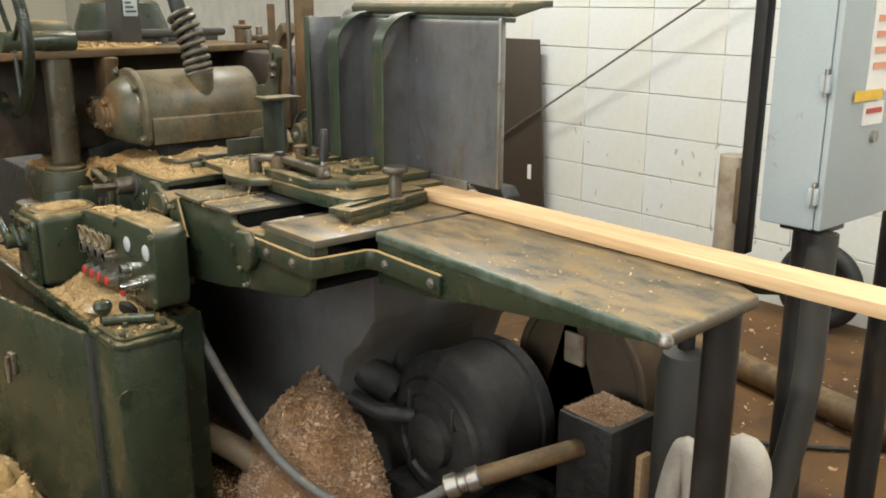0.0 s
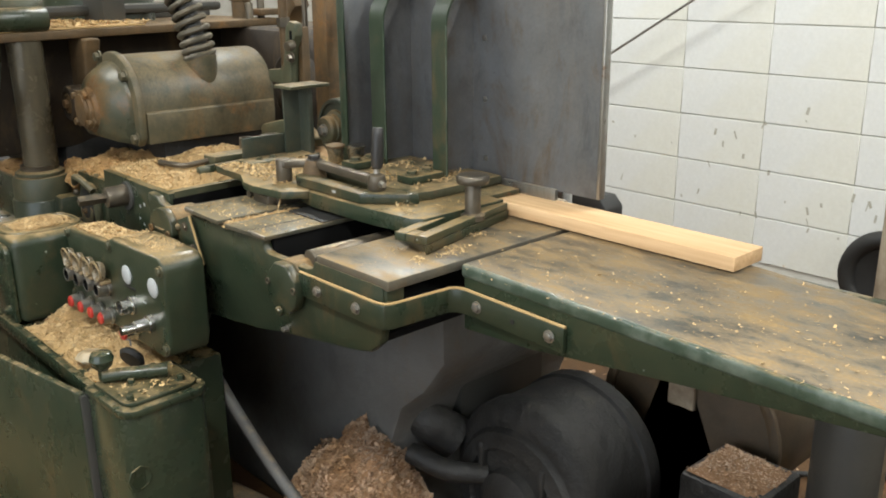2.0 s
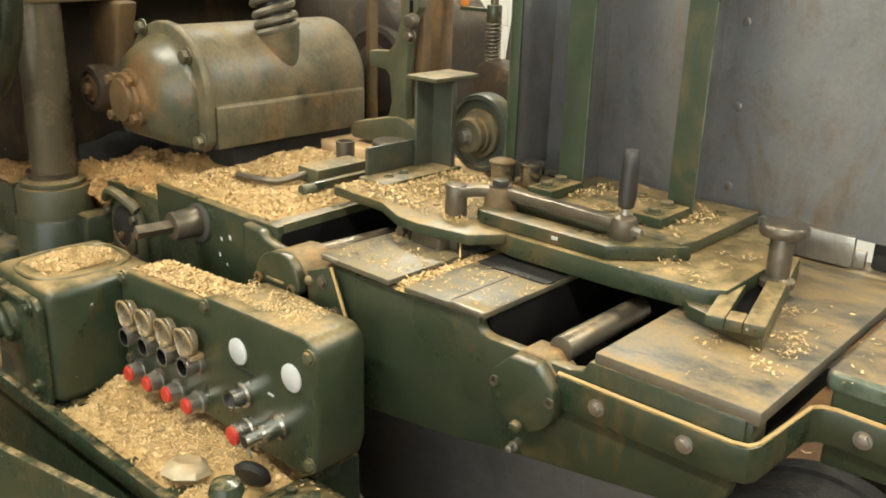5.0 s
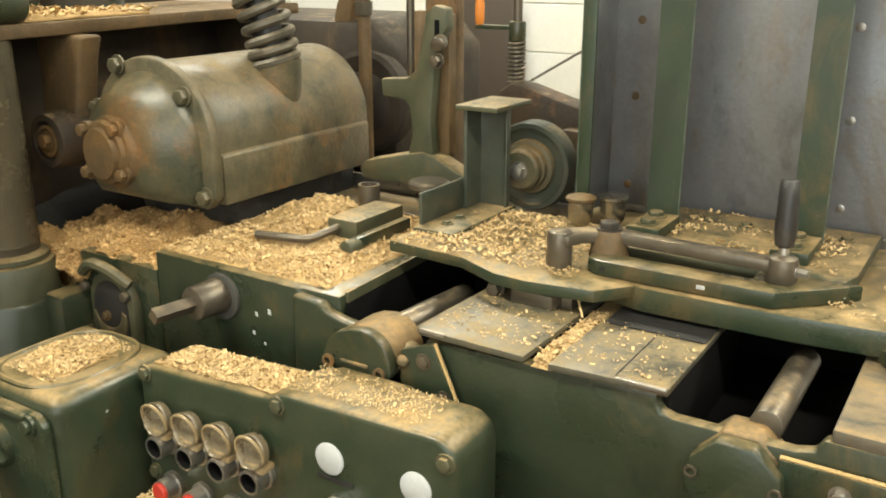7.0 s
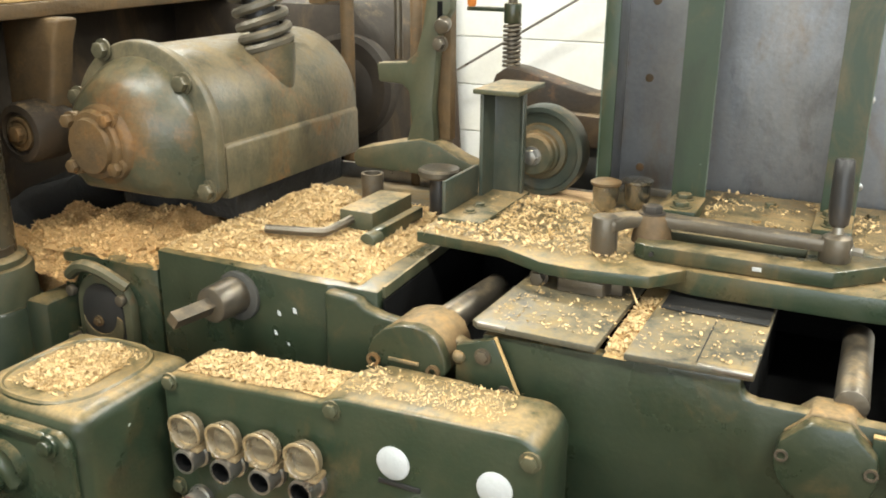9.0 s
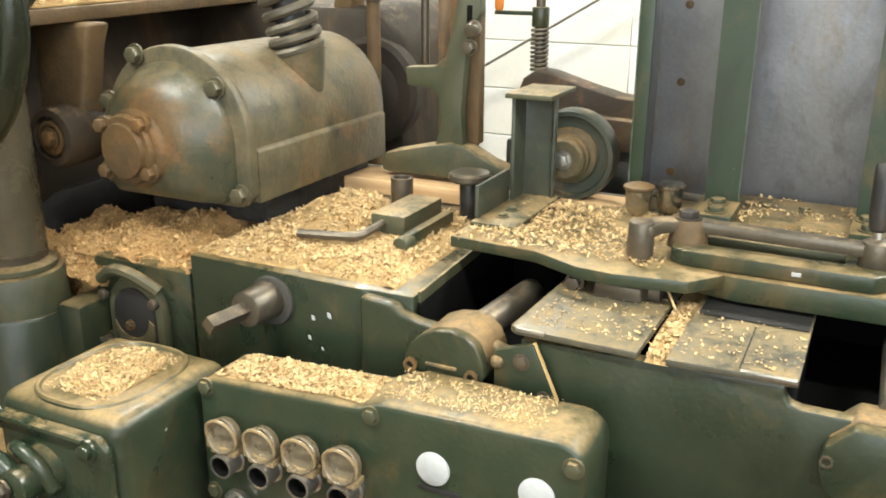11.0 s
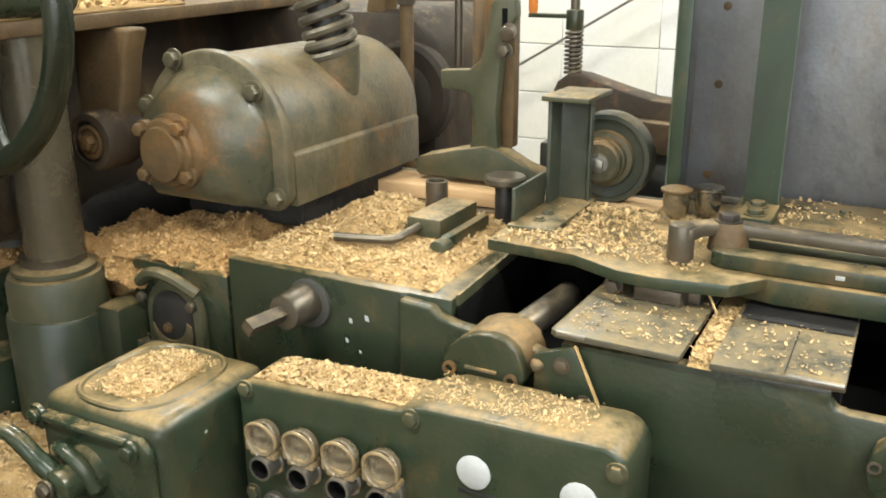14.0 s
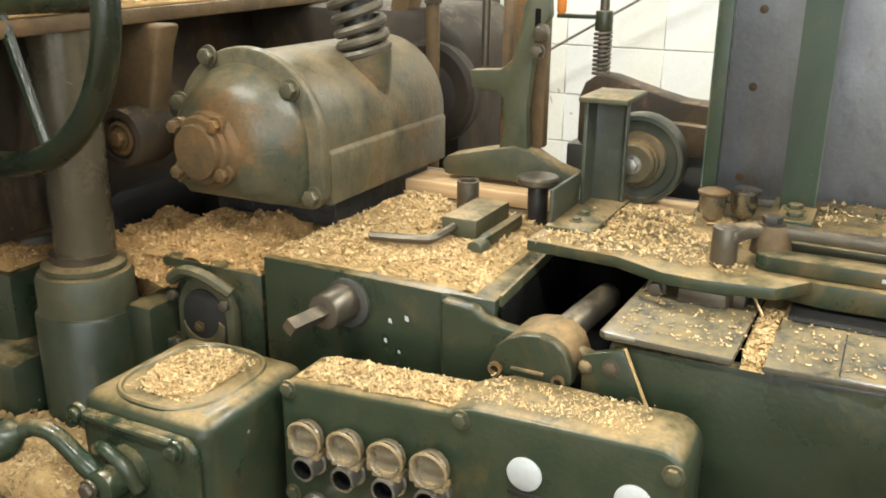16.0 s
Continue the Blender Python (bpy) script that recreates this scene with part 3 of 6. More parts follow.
part("rear_pulley", lathe(BM(), (1.558, 2.66, 0.985), (-1, 0, 0), [(0.1, -0.01), (0.1, 0.02), (0.09, 0.026), (0.06, 0.02), (0.03, 0.035)], 36), REAR, bed)
bm = BM()
hexbolt(bm, (0.912, 1.76, 0.69), (-1, 0, 0), 0.005, 0.012)
part("grease_nipple", bm, STEEL, bed)

# shaft covers on the apron
def bearing_cover(y, z, r, x=0.888, back=0.95):
    c = thing("bearing_cover", (x, y, z), "green bearing cover with two screws on the moulder bed", "machine part", "bearing covers")
    pts = [(y + r * math.cos(radians(a)), z + r * math.sin(radians(a))) for a in (22, 67, 112, 157, 185, 205, 225, 247, 270, 293, 315, 335, 355)]
    part("cover", prism(BM(), pts, "x", x, x + 0.02, 0.004), GREEN, c)
    part("boss", prism(BM(), [(y + (u - y) * 0.94, z + 0.004 + (v - z) * 0.95) for u, v in pts], "x", x + 0.02, back, 0.004), CAKED, c, "dusty boss behind the cover")
    for dy in (-0.84, 0.84):
        part("screw", lathe(BM(), (x, y + dy * r, z + 0.004), (-1, 0, 0), [(0.0065, -0.001), (0.0065, 0.002), (0.0042, 0.002), (0.0042, -0.0005)], 14), IRON, c)
    return c


bc_ = thing("bearing_cover", (0.888, 2.182, 0.80), "green rounded bearing cover with two socket screws, caked in dust", "machine part", "bearing covers")
lid_ = [(2.232, 0.785), (2.2335, 0.798), (2.226, 0.814), (2.212, 0.828), (2.194, 0.836), (2.174, 0.8385), (2.156, 0.835), (2.142, 0.824), (2.134, 0.806), (2.132, 0.79), (2.136, 0.783), (2.228, 0.781)]
part("cover", prism(BM(), lid_, "x", 0.886, 0.902, 0.005, 3), GREEN, bc_)
part("boss", prism(BM(), [(2.182 + 0.97 * (u - 2.182), 0.8 + 0.97 * (v - 0.8)) for u, v in lid_], "x", 0.902, 0.962, 0.006, 3), CAKED, bc_, "dust-caked boss behind the cover")
part("ridge", box(BM(), 0.883, 0.888, 2.165, 2.206, 0.791, 0.796, 0.0022), CAKED, bc_)
for yy in (2.2245, 2.1475):
    part("screw", lathe(BM(), (0.886, yy, 0.7885), (-1, 0, 0), [(0.0085, -0.001), (0.0085, 0.004), (0.0048, 0.004), (0.0048, -0.0005)], 16), RUSTY, bc_)
solo("grease_cup", lathe(BM(), (0.9, 2.121, 0.808), (-1, 0, 0.25), [(0.008, -0.004), (0.0085, 0.004), (0.006, 0.008), (0.003, 0.01)], 14), CAKED, "small dust-caked grease cup beside the bearing", "grease cup")
c = bearing_cover(1.737, 0.778, 0.047)
part("lug", cyl(BM(), (0.889, 1.739, 0.737), (0.879, 1.739, 0.735), 0.009, 0.008, bev=0.003), GREEN, c)
solo("cutter_shaft", cyl(BM(), (0.94, 1.722, 0.822), (1.12, 1.722, 0.822), 0.0165, bev=0.002), IRON, "grey steel cutter shaft in a dark pit", "shaft")
solo("cutter_shaft", cyl(BM(), (0.955, 2.168, 0.818), (1.095, 2.156, 0.818), 0.018, bev=0.002), IRON, "grey steel cutter shaft in a dark pit", "shaft")

tri_ = thing("gusset_plate", (0.9, 2.07, 0.76), "dark green gusset plate edged with sawdust", "plate")
part("plate", prism(BM(), [(2.125, 0.822), (2.08, 0.838), (2.038, 0.745), (2.125, 0.745)], "x", 0.896, 0.9075, 0.002), GREEN, tri_)
part("edge", sweep(BM(), [(0.901, 2.08, 0.838), (0.901, 2.038, 0.745)], 0.0026, 6), DUST, tri_, "sawdust-caked edge")
for yy, zz in ((2.092, 0.815), (2.065, 0.775)):
    part("bolt", hexbolt(BM(), (0.896, yy, zz), (-1, 0, 0), 0.0075, 0.005), IRON, tri_)

# square drive shaft
sq = thing("drive_spindle", (0.94, 2.47, 0.808), "worn steel drive spindle with a square end", "shaft")
part("boss", cyl(BM(), (0.95, 2.462, 0.808), (0.89, 2.466, 0.808), 0.026, 0.024, bev=0.004), IRON, sq)
part("collar", cyl(BM(), (0.95, 2.46, 0.806), (0.935, 2.46, 0.806), 0.034, bev=0.003), DARK, sq)
part("square_end", cyl(BM(), (0.895, 2.466, 0.808), (0.832, 2.476, 0.808), 0.0115, seg=4, bev=0.002), IRON, sq)

# sealed side housing
hs = thing("roller_housing", (0.98, 2.70, 0.62), "green casting with a recessed cover, heaped with dust", "machine part")
part("body", box(BM(), 0.952, 1.10, 2.61, 2.80, 0.56, 0.815, 0.012), GREEN, hs)
oval = arc(2.703, 0.745, 0.053, 0, 180) + [(2.65, 0.705)] + arc(2.703, 0.695, 0.053, 180, 360)[1:]
part("cover", prism(BM(), oval, "x", 0.935, 0.953, 0.006), GREEN_DUSTY, hs)
# black plate on the cover paints the shaded inside of its recess
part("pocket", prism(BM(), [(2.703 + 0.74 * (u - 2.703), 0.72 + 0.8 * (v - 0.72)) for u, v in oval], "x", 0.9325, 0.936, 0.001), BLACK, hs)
part("pocket_dust", prism(BM(), arc(2.703, 0.722, 0.039, 165, 350, 14) + arc(2.708, 0.738, 0.033, 345, 180, 14), "x", 0.9305, 0.9335, 0.001), CAKED, hs, "sawdust lying in the recess")
part("lip", sweep(BM(), bend([(0.934, 2.652, 0.785), (0.922, 2.685, 0.808), (0.92, 2.72, 0.812), (0.93, 2.757, 0.79)]), 0.009, 8), GREEN_DUSTY, hs)
for yy, zz in ((2.757, 0.765), (2.662, 0.765), (2.757, 0.69), (2.662, 0.69)):
    part("screw", cyl(BM(), (0.935, yy, zz), (0.925, yy, zz), 0.008, bev=0.002), IRON, hs)
part("centre_screw", hexbolt(BM(), (0.930, 2.71, 0.725), (-1, 0, 0), 0.006, 0.006), RUSTY, hs)

# ---- infeed extension table ----
ext = thing("infeed_table", (1.2, 1.1, 0), "green cast infeed table with a dusty steel top and black leg", "table")
side = [(1.452, 0.842), (1.452, 0.74), (1.30, 0.752), (1.10, 0.782), (0.92, 0.805), (0.76, 0.825), (0.715, 0.835), (0.712, 0.846)]


def slant(bm, x0=0.0):
    """The table's near edge runs slightly askew of the bed."""
    for v in bm.verts:
        v.co.x += x0 + 0.044 * (v.co.y - 1.46)
    return bm


part("side", slant(prism(BM(), side, "x", 1.052, 1.077, 0.004)), GREEN_CLEAN, ext)
part("side", prism(BM(), side, "x", 1.36, 1.385, 0.004), GREEN_CLEAN, ext)
bm = BM()
prism(bm, [(1.023, 0.706), (1.056, 1.463), (1.43, 1.463), (1.335, 0.80), (1.29, 0.72)], "z", 0.826, TZ, 0.009, 3)
part("tabletop", bm, TABLE, ext, "dark steel top with streaks of sawdust")
part("worn_corner", lathe(BM(), (1.024, 0.712, 0.834), (0, 0, 1), [(0.008, -0.004), (0.012, 0.0), (0.012, 0.008), (0.008, 0.0155)], 12), STEEL, ext, "bright worn corner")
part("edge_trim", slant(box(BM(), 1.0505, 1.063, 0.72, 1.458, 0.828, 0.8508, 0.008, 3)), WORN_GLINT, ext, "rubbed green edge with a painted pale highlight")
part("leg", cyl(BM(), (1.22, 0.742, 0.0), (1.22, 0.742, 0.83), 0.029), BLACK_PIPE, ext, "black pipe leg")

# bent joint bar
jb = thing("joint_bar", (0.96, 1.45, 0.78), "green Z-bent flat joint bar bolted on", "bar")
line = [(0.9105, 1.70), (0.9105, 1.496), (0.915, 1.482), (0.927, 1.476), (1.036, 1.466), (1.046, 1.458), (1.0505, 1.444), (1.0412, 1.228)]
out = [(x - 0.009, y - (0.007 if 1.47 < y < 1.50 else 0.004)) for x, y in line]
out[0], out[-1] = (0.9015, 1.70), (1.0322, 1.228)
part("bar", prism(BM(), line + out[::-1], "z", 0.772, 0.812, 0.0015), GREEN, jb)
part("dust_line", sweep(BM(), [((a[0] + b[0]) / 2, (a[1] + b[1]) / 2, 0.8125) for a, b in zip(line, out)], 0.0026, 6), DUST, jb, "pale sawdust along the top edge")
for xx, yy in ((0.9015, 1.645), (0.9015, 1.54), (1.0402, 1.41), (1.0334, 1.255)):
    part("bolt", hexbolt(BM(), (xx, yy, 0.792), (-1, 0, 0), 0.0075, 0.006), STEEL, jb)
part("plug", cyl(BM(), (1.04, 1.33, 0.792), (1.0355, 1.33, 0.792), 0.004, seg=12), BLACK, jb)

# ---- pressure guides on the table ----
gp = thing("guide_plate", (1.15, 1.9, 0.85), "long dark green guide plate strewn with shavings", "guide")
out = [(1.065, 2.262), (1.056, 2.14), (1.024, 2.075), (1.02, 2.03), (1.032, 1.946), (1.073, 1.913), (1.30, 1.905), (1.30, 2.262)]
part("plate", prism(BM(), out, "z", 0.872, 0.888, 0.003), GREEN_STREWN, gp)
rail = [(1.085, 1.96), (1.072, 1.90), (1.074, 1.74), (1.085, 1.62), (1.10, 1.60), (1.30, 1.60), (1.30, 1.96)]
part("rail", prism(BM(), rail, "z", 0.857, 0.8875, 0.003), GREEN_STREWN, gp)
part("ledge", box(BM(), 1.30, 1.387, 1.64, 2.10, 0.8767, 0.8865, 0.002), GREEN_DUSTY, gp)
part("foot", box(BM(), 1.05, 1.12, 1.98, 2.05, TZ, 0.873, 0.002), IRON, gp)
part("foot", box(BM(), 1.14, 1.28, 2.10, 2.24, TZ, 0.873, 0.002), IRON, gp)
part("foot", box(BM(), 1.13, 1.28, 1.62, 1.85, TZ, 0.858, 0.002), IRON, gp)
part("side_bolt", hexbolt(BM(), (1.052, 2.085, 0.858), (-1, 0, 0), 0.009, 0.012), IRON, gp)
part("bevel_bar", prism(BM(), [(1.034, 2.0), (1.034, 2.055), (1.06, 2.065), (1.06, 1.99)], "z", 0.851, 0.868, 0.0015), IRON, gp)

sl = thing("slotted_foot", (1.13, 1.55, 0.85), "green slotted clamping foot", "clamp")
part("foot", prism(BM(), [(1.04, 1.527), (1.068, 1.632), (1.10, 1.66), (1.29, 1.70), (1.305, 1.592)], "z", 0.851, 0.868, 0.003), GREEN, sl)
ux, uy = 0.971, 0.238


def slot_bar(a0, a1, b0, b1):
    return prism(BM(), [(1.041 + ux * p - uy * q, 1.5275 + uy * p + ux * q) for p, q in ((a0, b0), (a1, b0), (a1, b1), (a0, b1))], "z", 0.8675, 0.882, 0.002)


part("slot_rail", slot_bar(0.0, 0.268, 0.0, 0.024), GREEN_STREWN, sl)
part("slot_rail", slot_bar(0.0, 0.268, 0.044, 0.066), GREEN_STREWN, sl)
part("slot_end", slot_bar(0.0, 0.03, 0.0242, 0.0438), GREEN_STREWN, sl)
part("slot_floor", prism(BM(), [(1.041 + ux * p - uy * q, 1.5275 + uy * p + ux * q) for p, q in ((0.03, 0.0242), (0.268, 0.0242), (0.268, 0.0438), (0.03, 0.0438))], "z", 0.868, 0.8695, 0), HOLE_BLACK, sl)
kn = thing("clamping_knob", (1.2, 1.585, 0.875), "grey steel mushroom clamping knob", "knob")
part("stem", lathe(BM(), (1.2, 1.582, 0.872), (0, 0, 1), [(0.022, 0), (0.022, 0.008), (0.0145, 0.012), (0.0145, 0.066), (0.012, 0.07)]), IRON, kn)
part("head", lathe(BM(), (1.2, 1.582, 0.938), (0, 0, 1), [(0.014, -0.002), (0.028, 0.0), (0.03, 0.004), (0.03, 0.011), (0.027, 0.015), (0.01, 0.016)]), IRON, kn)

ss = thing("upper_slide", (1.2, 1.83, 0.888), "green iron slide bar, dusty, lying on the guide plate", "slide")
part("slide", prism(BM(), [(1.082, 1.965), (1.09, 1.98), (1.158, 1.985), (1.158, 1.968), (1.118, 1.955), (1.118, 1.79), (1.158, 1.79), (1.158, 1.678), (1.14, 1.695), (1.08, 1.757)], "z", 0.8885, 0.908, 0.003), GREEN, ss)
part("rail", prism(BM(), [(1.16, 1.99), (1.16, 1.70), (1.20, 1.69), (1.388, 1.69), (1.388, 1.995)], "z", 0.8885, 0.905, 0.002), GREEN_DUSTY, ss)
part("side_hole", cyl(BM(), (1.0835, 1.957, 0.898), (1.0795, 1.957, 0.898), 0.003, seg=10), BLACK, ss)
part("paint_chip", box(BM(), 1.0798, 1.0835, 1.832, 1.842, 0.896, 0.901, 0.0005), WHITE_CAP, ss)

lv = thing("clamp_lever", (1.14, 1.9, 0.888), "worn steel clamping lever with a dark grip", "lever")
bm = BM()
prism(bm, [(1.075, 2.03), (1.075, 2.0), (1.10, 1.992), (1.116, 1.975), (1.122, 1.95), (1.119, 1.90), (1.112, 1.765), (1.134, 1.765), (1.140, 1.90), (1.146, 1.955), (1.14, 1.985), (1.12, 2.01), (1.098, 2.03)], "z", 0.918, 0.934, 0.004)
part("arm", bm, IRON, lv)
part("end_boss", cyl(BM(), (1.086, 2.016, 0.889), (1.086, 2.016, 0.9365), 0.0165, 0.0155, bev=0.003), IRON, lv)
part("pivot", lathe(BM(), (1.128, 1.968, 0.9)  , (0, 0, 1), [(0.025, 0), (0.022, 0.018), (0.018, 0.03), (0.016, 0.034)]), RUSTY, lv)
part("pivot_bolt", hexbolt(BM(), (1.13, 1.97, 0.934), (0, 0, 1), 0.0125, 0.01), BLACK_PIPE, lv, "dark blue-black bolt")
part("grip_boss", lathe(BM(), (1.124, 1.760, 0.906), (0, 0, 1), [(0.015, 0), (0.0175, 0.004), (0.0175, 0.024), (0.0155, 0.03), (0.008, 0.034)]), IRON, lv)
part("set_screw", hexbolt(BM(), (1.122, 1.744, 0.922), (-0.2, -1, 0), 0.0055, 0.013), STEEL, lv)
part("shank", cyl(BM(), (1.124, 1.760, 0.935), (1.126, 1.761, 0.955), 0.006), STEEL, lv)
part("grip", lathe(BM(), (1.126, 1.761, 0.947), (0.1, 0.04, 1), [(0.007, 0.0), (0.0105, 0.003), (0.0122, 0.02), (0.0112, 0.055), (0.0105, 0.074), (0.0085, 0.0765)]), BLACK_PIPE, lv, "dark tapered grip")

for cx, cy in ((1.25, 2.062), (1.278, 2.025)):
    cup = thing("oil_cup", (cx, cy, 0.888), "small tarnished steel oil cup", "oil cup", "oil cups")
    part("cup", lathe(BM(), (cx, cy, 0.888), (0, 0, 1), [(0.007, 0.0), (0.007, 0.006), (0.012, 0.009), (0.0165, 0.016), (0.018, 0.03), (0.0185, 0.043)]), CUP, cup)
    part("cap", lathe(BM(), (cx, cy, 0.931), (0, 0, 1), [(0.0195, 0.0), (0.0215, 0.002), (0.0215, 0.005), (0.016, 0.0075)]), RUSTY if cy > 2.03 else CUP, cup)

for i, (bx_, by_, t_) in enumerate(((1.243, 1.953, 0), (1.24, 1.769, 0))):
    cb = thing("clamp_block", (bx_, by_, 0.905), "green clamp block with two bolts", "clamp", "clamp blocks")
    part("block", box(BM(), bx_ - 0.042, bx_ + 0.042, by_ - 0.023, by_ + 0.023, 0.9055, 0.921, 0.003), GREEN_STREWN, cb)
    for dx, dy in ((-0.022, 0.0), (0.02, 0.004)):
        part("bolt", hexbolt(BM(), (bx_ + dx, by_ + dy, 0.921), (0, 0, 1), 0.0105, 0.0075), GREEN_DUSTY, cb)

for by_ in (1.905, 1.853, 1.725):
    part("rail_bolt", hexbolt(BM(), (1.335, by_, 0.905), (0, 0, 1), 0.0075, 0.006), GREEN_DUSTY, ss)

# ---- channel stand and feed wheel ----
cs = thing("channel_stand", (1.2, 2.22, 0.888), "green angle steel upright with a top plate on a bolted foot", "stand")
bm = BM()
part("upright", prism(bm, [(1.24, 2.25), (1.288, 2.25), (1.288, 2.196), (1.276, 2.196), (1.276, 2.2), (1.282, 2.202), (1.282, 2.244), (1.24, 2.244)], "z", 0.889, 1.046, 0.0015), GREEN_GREY, cs)
part("cap", box(BM(), 1.222, 1.33, 2.184, 2.254, 1.046, 1.0535, 0.002), GREEN_DUSTY, cs)
part("foot", box(BM(), 1.115, 1.298, 2.19, 2.256, 0.8885, 0.895, 0.0015), GREEN_DUSTY, cs)
part("angle", box(BM(), 1.13, 1.243, 2.2505, 2.2565, 0.895, 0.941, 0.002), GREEN_GREY, cs)
for xx in (1.155, 1.19):
    part("bolt", hexbolt(BM(), (xx, 2.225, 0.895), (0, 0, 1), 0.007, 0.005), GREEN_DUSTY, cs)

WHEEL = (1.362, 2.196, 0.9445)
wheel = thing("feed_wheel", WHEEL, "green iron feed wheel with a rusty hub", "wheel")
wx, wy, wz = WHEEL
part("disc", lathe(BM(), (wx - 0.012, wy, wz), (1, 0, 0), [(0.03, 0.004), (0.05, 0.005), (0.059, 0.002), (0.061, -0.003), (0.068, -0.003), (0.0705, 0.004), (0.0705, 0.028), (0.066, 0.03)], 44), GREEN_GREY, wheel)
part("hub", lathe(BM(), (wx - 0.012, wy, wz), (-1, 0, 0), [(0.044, -0.002), (0.042, 0.004), (0.035, 0.006), (0.0345, 0.016), (0.032, 0.018), (0.0315, 0.03), (0.028, 0.034)], 32), CAKED, wheel, "rust-tinged stepped hub")
part("nut", hexbolt(BM(), (wx - 0.047, wy, wz), (-1, 0, 0), 0.011, 0.012), STEEL, wheel)
ax_ = thing("wheel_arm", (1.42, 2.2, 0.95), "rust-brown pressure arm of the feed wheel", "machine part")
part("axle", cyl(BM(), (1.378, 2.196, 0.9445), (1.50, 2.198, 0.9445), 0.014), IRON, ax_)
lobe = [(2.345, 0.93), (2.345, 1.01), (2.336, 1.034), (2.315, 1.049), (2.29, 1.046), (2.22, 1.026), (2.17, 1.014), (2.12, 1.010), (2.0, 1.010), (2.0, 0.93)]
part("arm", prism(BM(), lobe, "x", 1.50, 1.56, 0.006), DARK_BROWN, ax_)
part("arm_ridge", prism(BM(), [(2.2, 0.93), (2.2, 0.985), (2.0, 0.975), (2.0, 0.93)], "x", 1.47, 1.505, 0.005), DARK_BROWN, ax_)
part("arm_foot", box(BM(), 1.49, 1.58, 2.0, 2.36, 0.83, 0.93, 0.006), DARK, ax_)

cr = thing("spring_crank", (1.53, 2.318, 1.06), "spring-loaded adjusting screw with an orange crank grip", "crank")
part("screw", cyl(BM(), (1.53, 2.318, 1.03), (1.53, 2.318, 1.20), 0.008), IRON, cr)
part("spring", coil(BM(), (1.53, 2.318, 1.045), (1.53, 2.318, 1.118), 0.0135, 0.0028, 10), IRON, cr)
part("collar", cyl(BM(), (1.53, 2.318, 1.118), (1.53, 2.318, 1.152), 0.015, bev=0.003), GREEN, cr)
part("arm", box(BM(), 1.522, 1.538, 2.318, 2.40, 1.137, 1.144, 0.001), GREEN, cr)
part("grip", lathe(BM(), (1.53, 2.394, 1.144), (0, 0, 1), [(0.006, 0), (0.008, 0.004), (0.0085, 0.03), (0.006, 0.06), (0.004, 0.062)]), ORANGE, cr, "orange crank grip")

# cast pressure shoe
sh = thing("pressure_shoe", (1.36, 2.41, 0.9), "green cast pressure shoe with a tall slotted arm", "clamp")
part("shoe", prism(BM(), [(2.525, 0.885), (2.53, 0.905), (2.52, 0.918), (2.45, 0.935), (2.40, 0.945), (2.37, 0.94), (2.33, 0.92), (2.29, 0.908), (2.29, 0.885)], "x", 1.345, 1.39, 0.006), GREEN_DUSTY, sh)
col_ = [(2.43, 0.935), (2.42, 0.97), (2.425, 1.02), (2.437, 1.03), (2.48, 1.032), (2.483, 1.062), (2.43, 1.066), (2.412, 1.08), (2.40, 1.12), (2.392, 1.17), (2.375, 1.185), (2.352, 1.18), (2.35, 1.15), (2.37, 1.12), (2.376, 1.07), (2.382, 1.0), (2.378, 0.94)]
part("arm", prism(BM(), col_, "x", 1.352, 1.376, 0.004), GREEN_DUSTY, sh)
# no opening is cut: a black bar gives the slot's dark inside
part("slot", box(BM(), 1.3505, 1.354, 2.364, 2.373, 1.118, 1.162, 0.001), HOLE_BLACK, sh, "black bar painted in place of an open slot")
part("guide", box(BM(), 1.378, 1.40, 2.362, 2.39, 0.94, 1.17, 0.002), RUSTY, sh)
part("bolt", hexbolt(BM(), (1.348, 2.366, 1.098), (-1, 0, 0), 0.0095, 0.012), IRON, sh)
part("pin", cyl(BM(), (1.352, 2.36, 1.13), (1.33, 2.356, 1.125), 0.012, bev=0.003), IRON, sh)

# round stop, L-handle block on the left box
kb = thing("round_stop", (1.25, 2.318, 0.85), "dark steel mushroom-shaped stop", "stop")
part("stem", cyl(BM(), (1.25, 2.318, 0.85), (1.25, 2.318, 0.918), 0.0155, bev=0.002), BLACK_PIPE, kb)
part("head", lathe(BM(), (1.25, 2.318, 0.914), (0, 0, 1), [(0.03, 0.0), (0.0325, 0.003), (0.0325, 0.01), (0.029, 0.013), (0.01, 0.0135)], 32), IRON, kb)
solo("roller_sleeve", lathe(BM(), (1.245, 2.432, 0.862), (0, 0, 1), [(0.0175, 0.0), (0.0175, 0.045), (0.0135, 0.045), (0.0135, 0.02)], 24), IRON, "short open dark steel sleeve", "sleeve")
lb = thing("l_handle_block", (1.13, 2.35, 0.855), "dusty green clamp block with a bent L handle", "clamp")
part("block", box(BM(), 1.115, 1.235, 2.357, 2.412, 0.852, 0.886, 0.003), GREEN_DUSTY, lb)
part("block", box(BM(), 1.08, 1.21, 2.325, 2.34, 0.852, 0.876, 0.003), GREEN, lb)
part("handle", sweep(BM(), bend([(1.12, 2.392, 0.873), (1.085, 2.396, 0.87), (1.06, 2.402, 0.868), (1.048, 2.43, 0.868), (1.038, 2.484, 0.867)], 5), 0.0065, 8), IRON, lb)
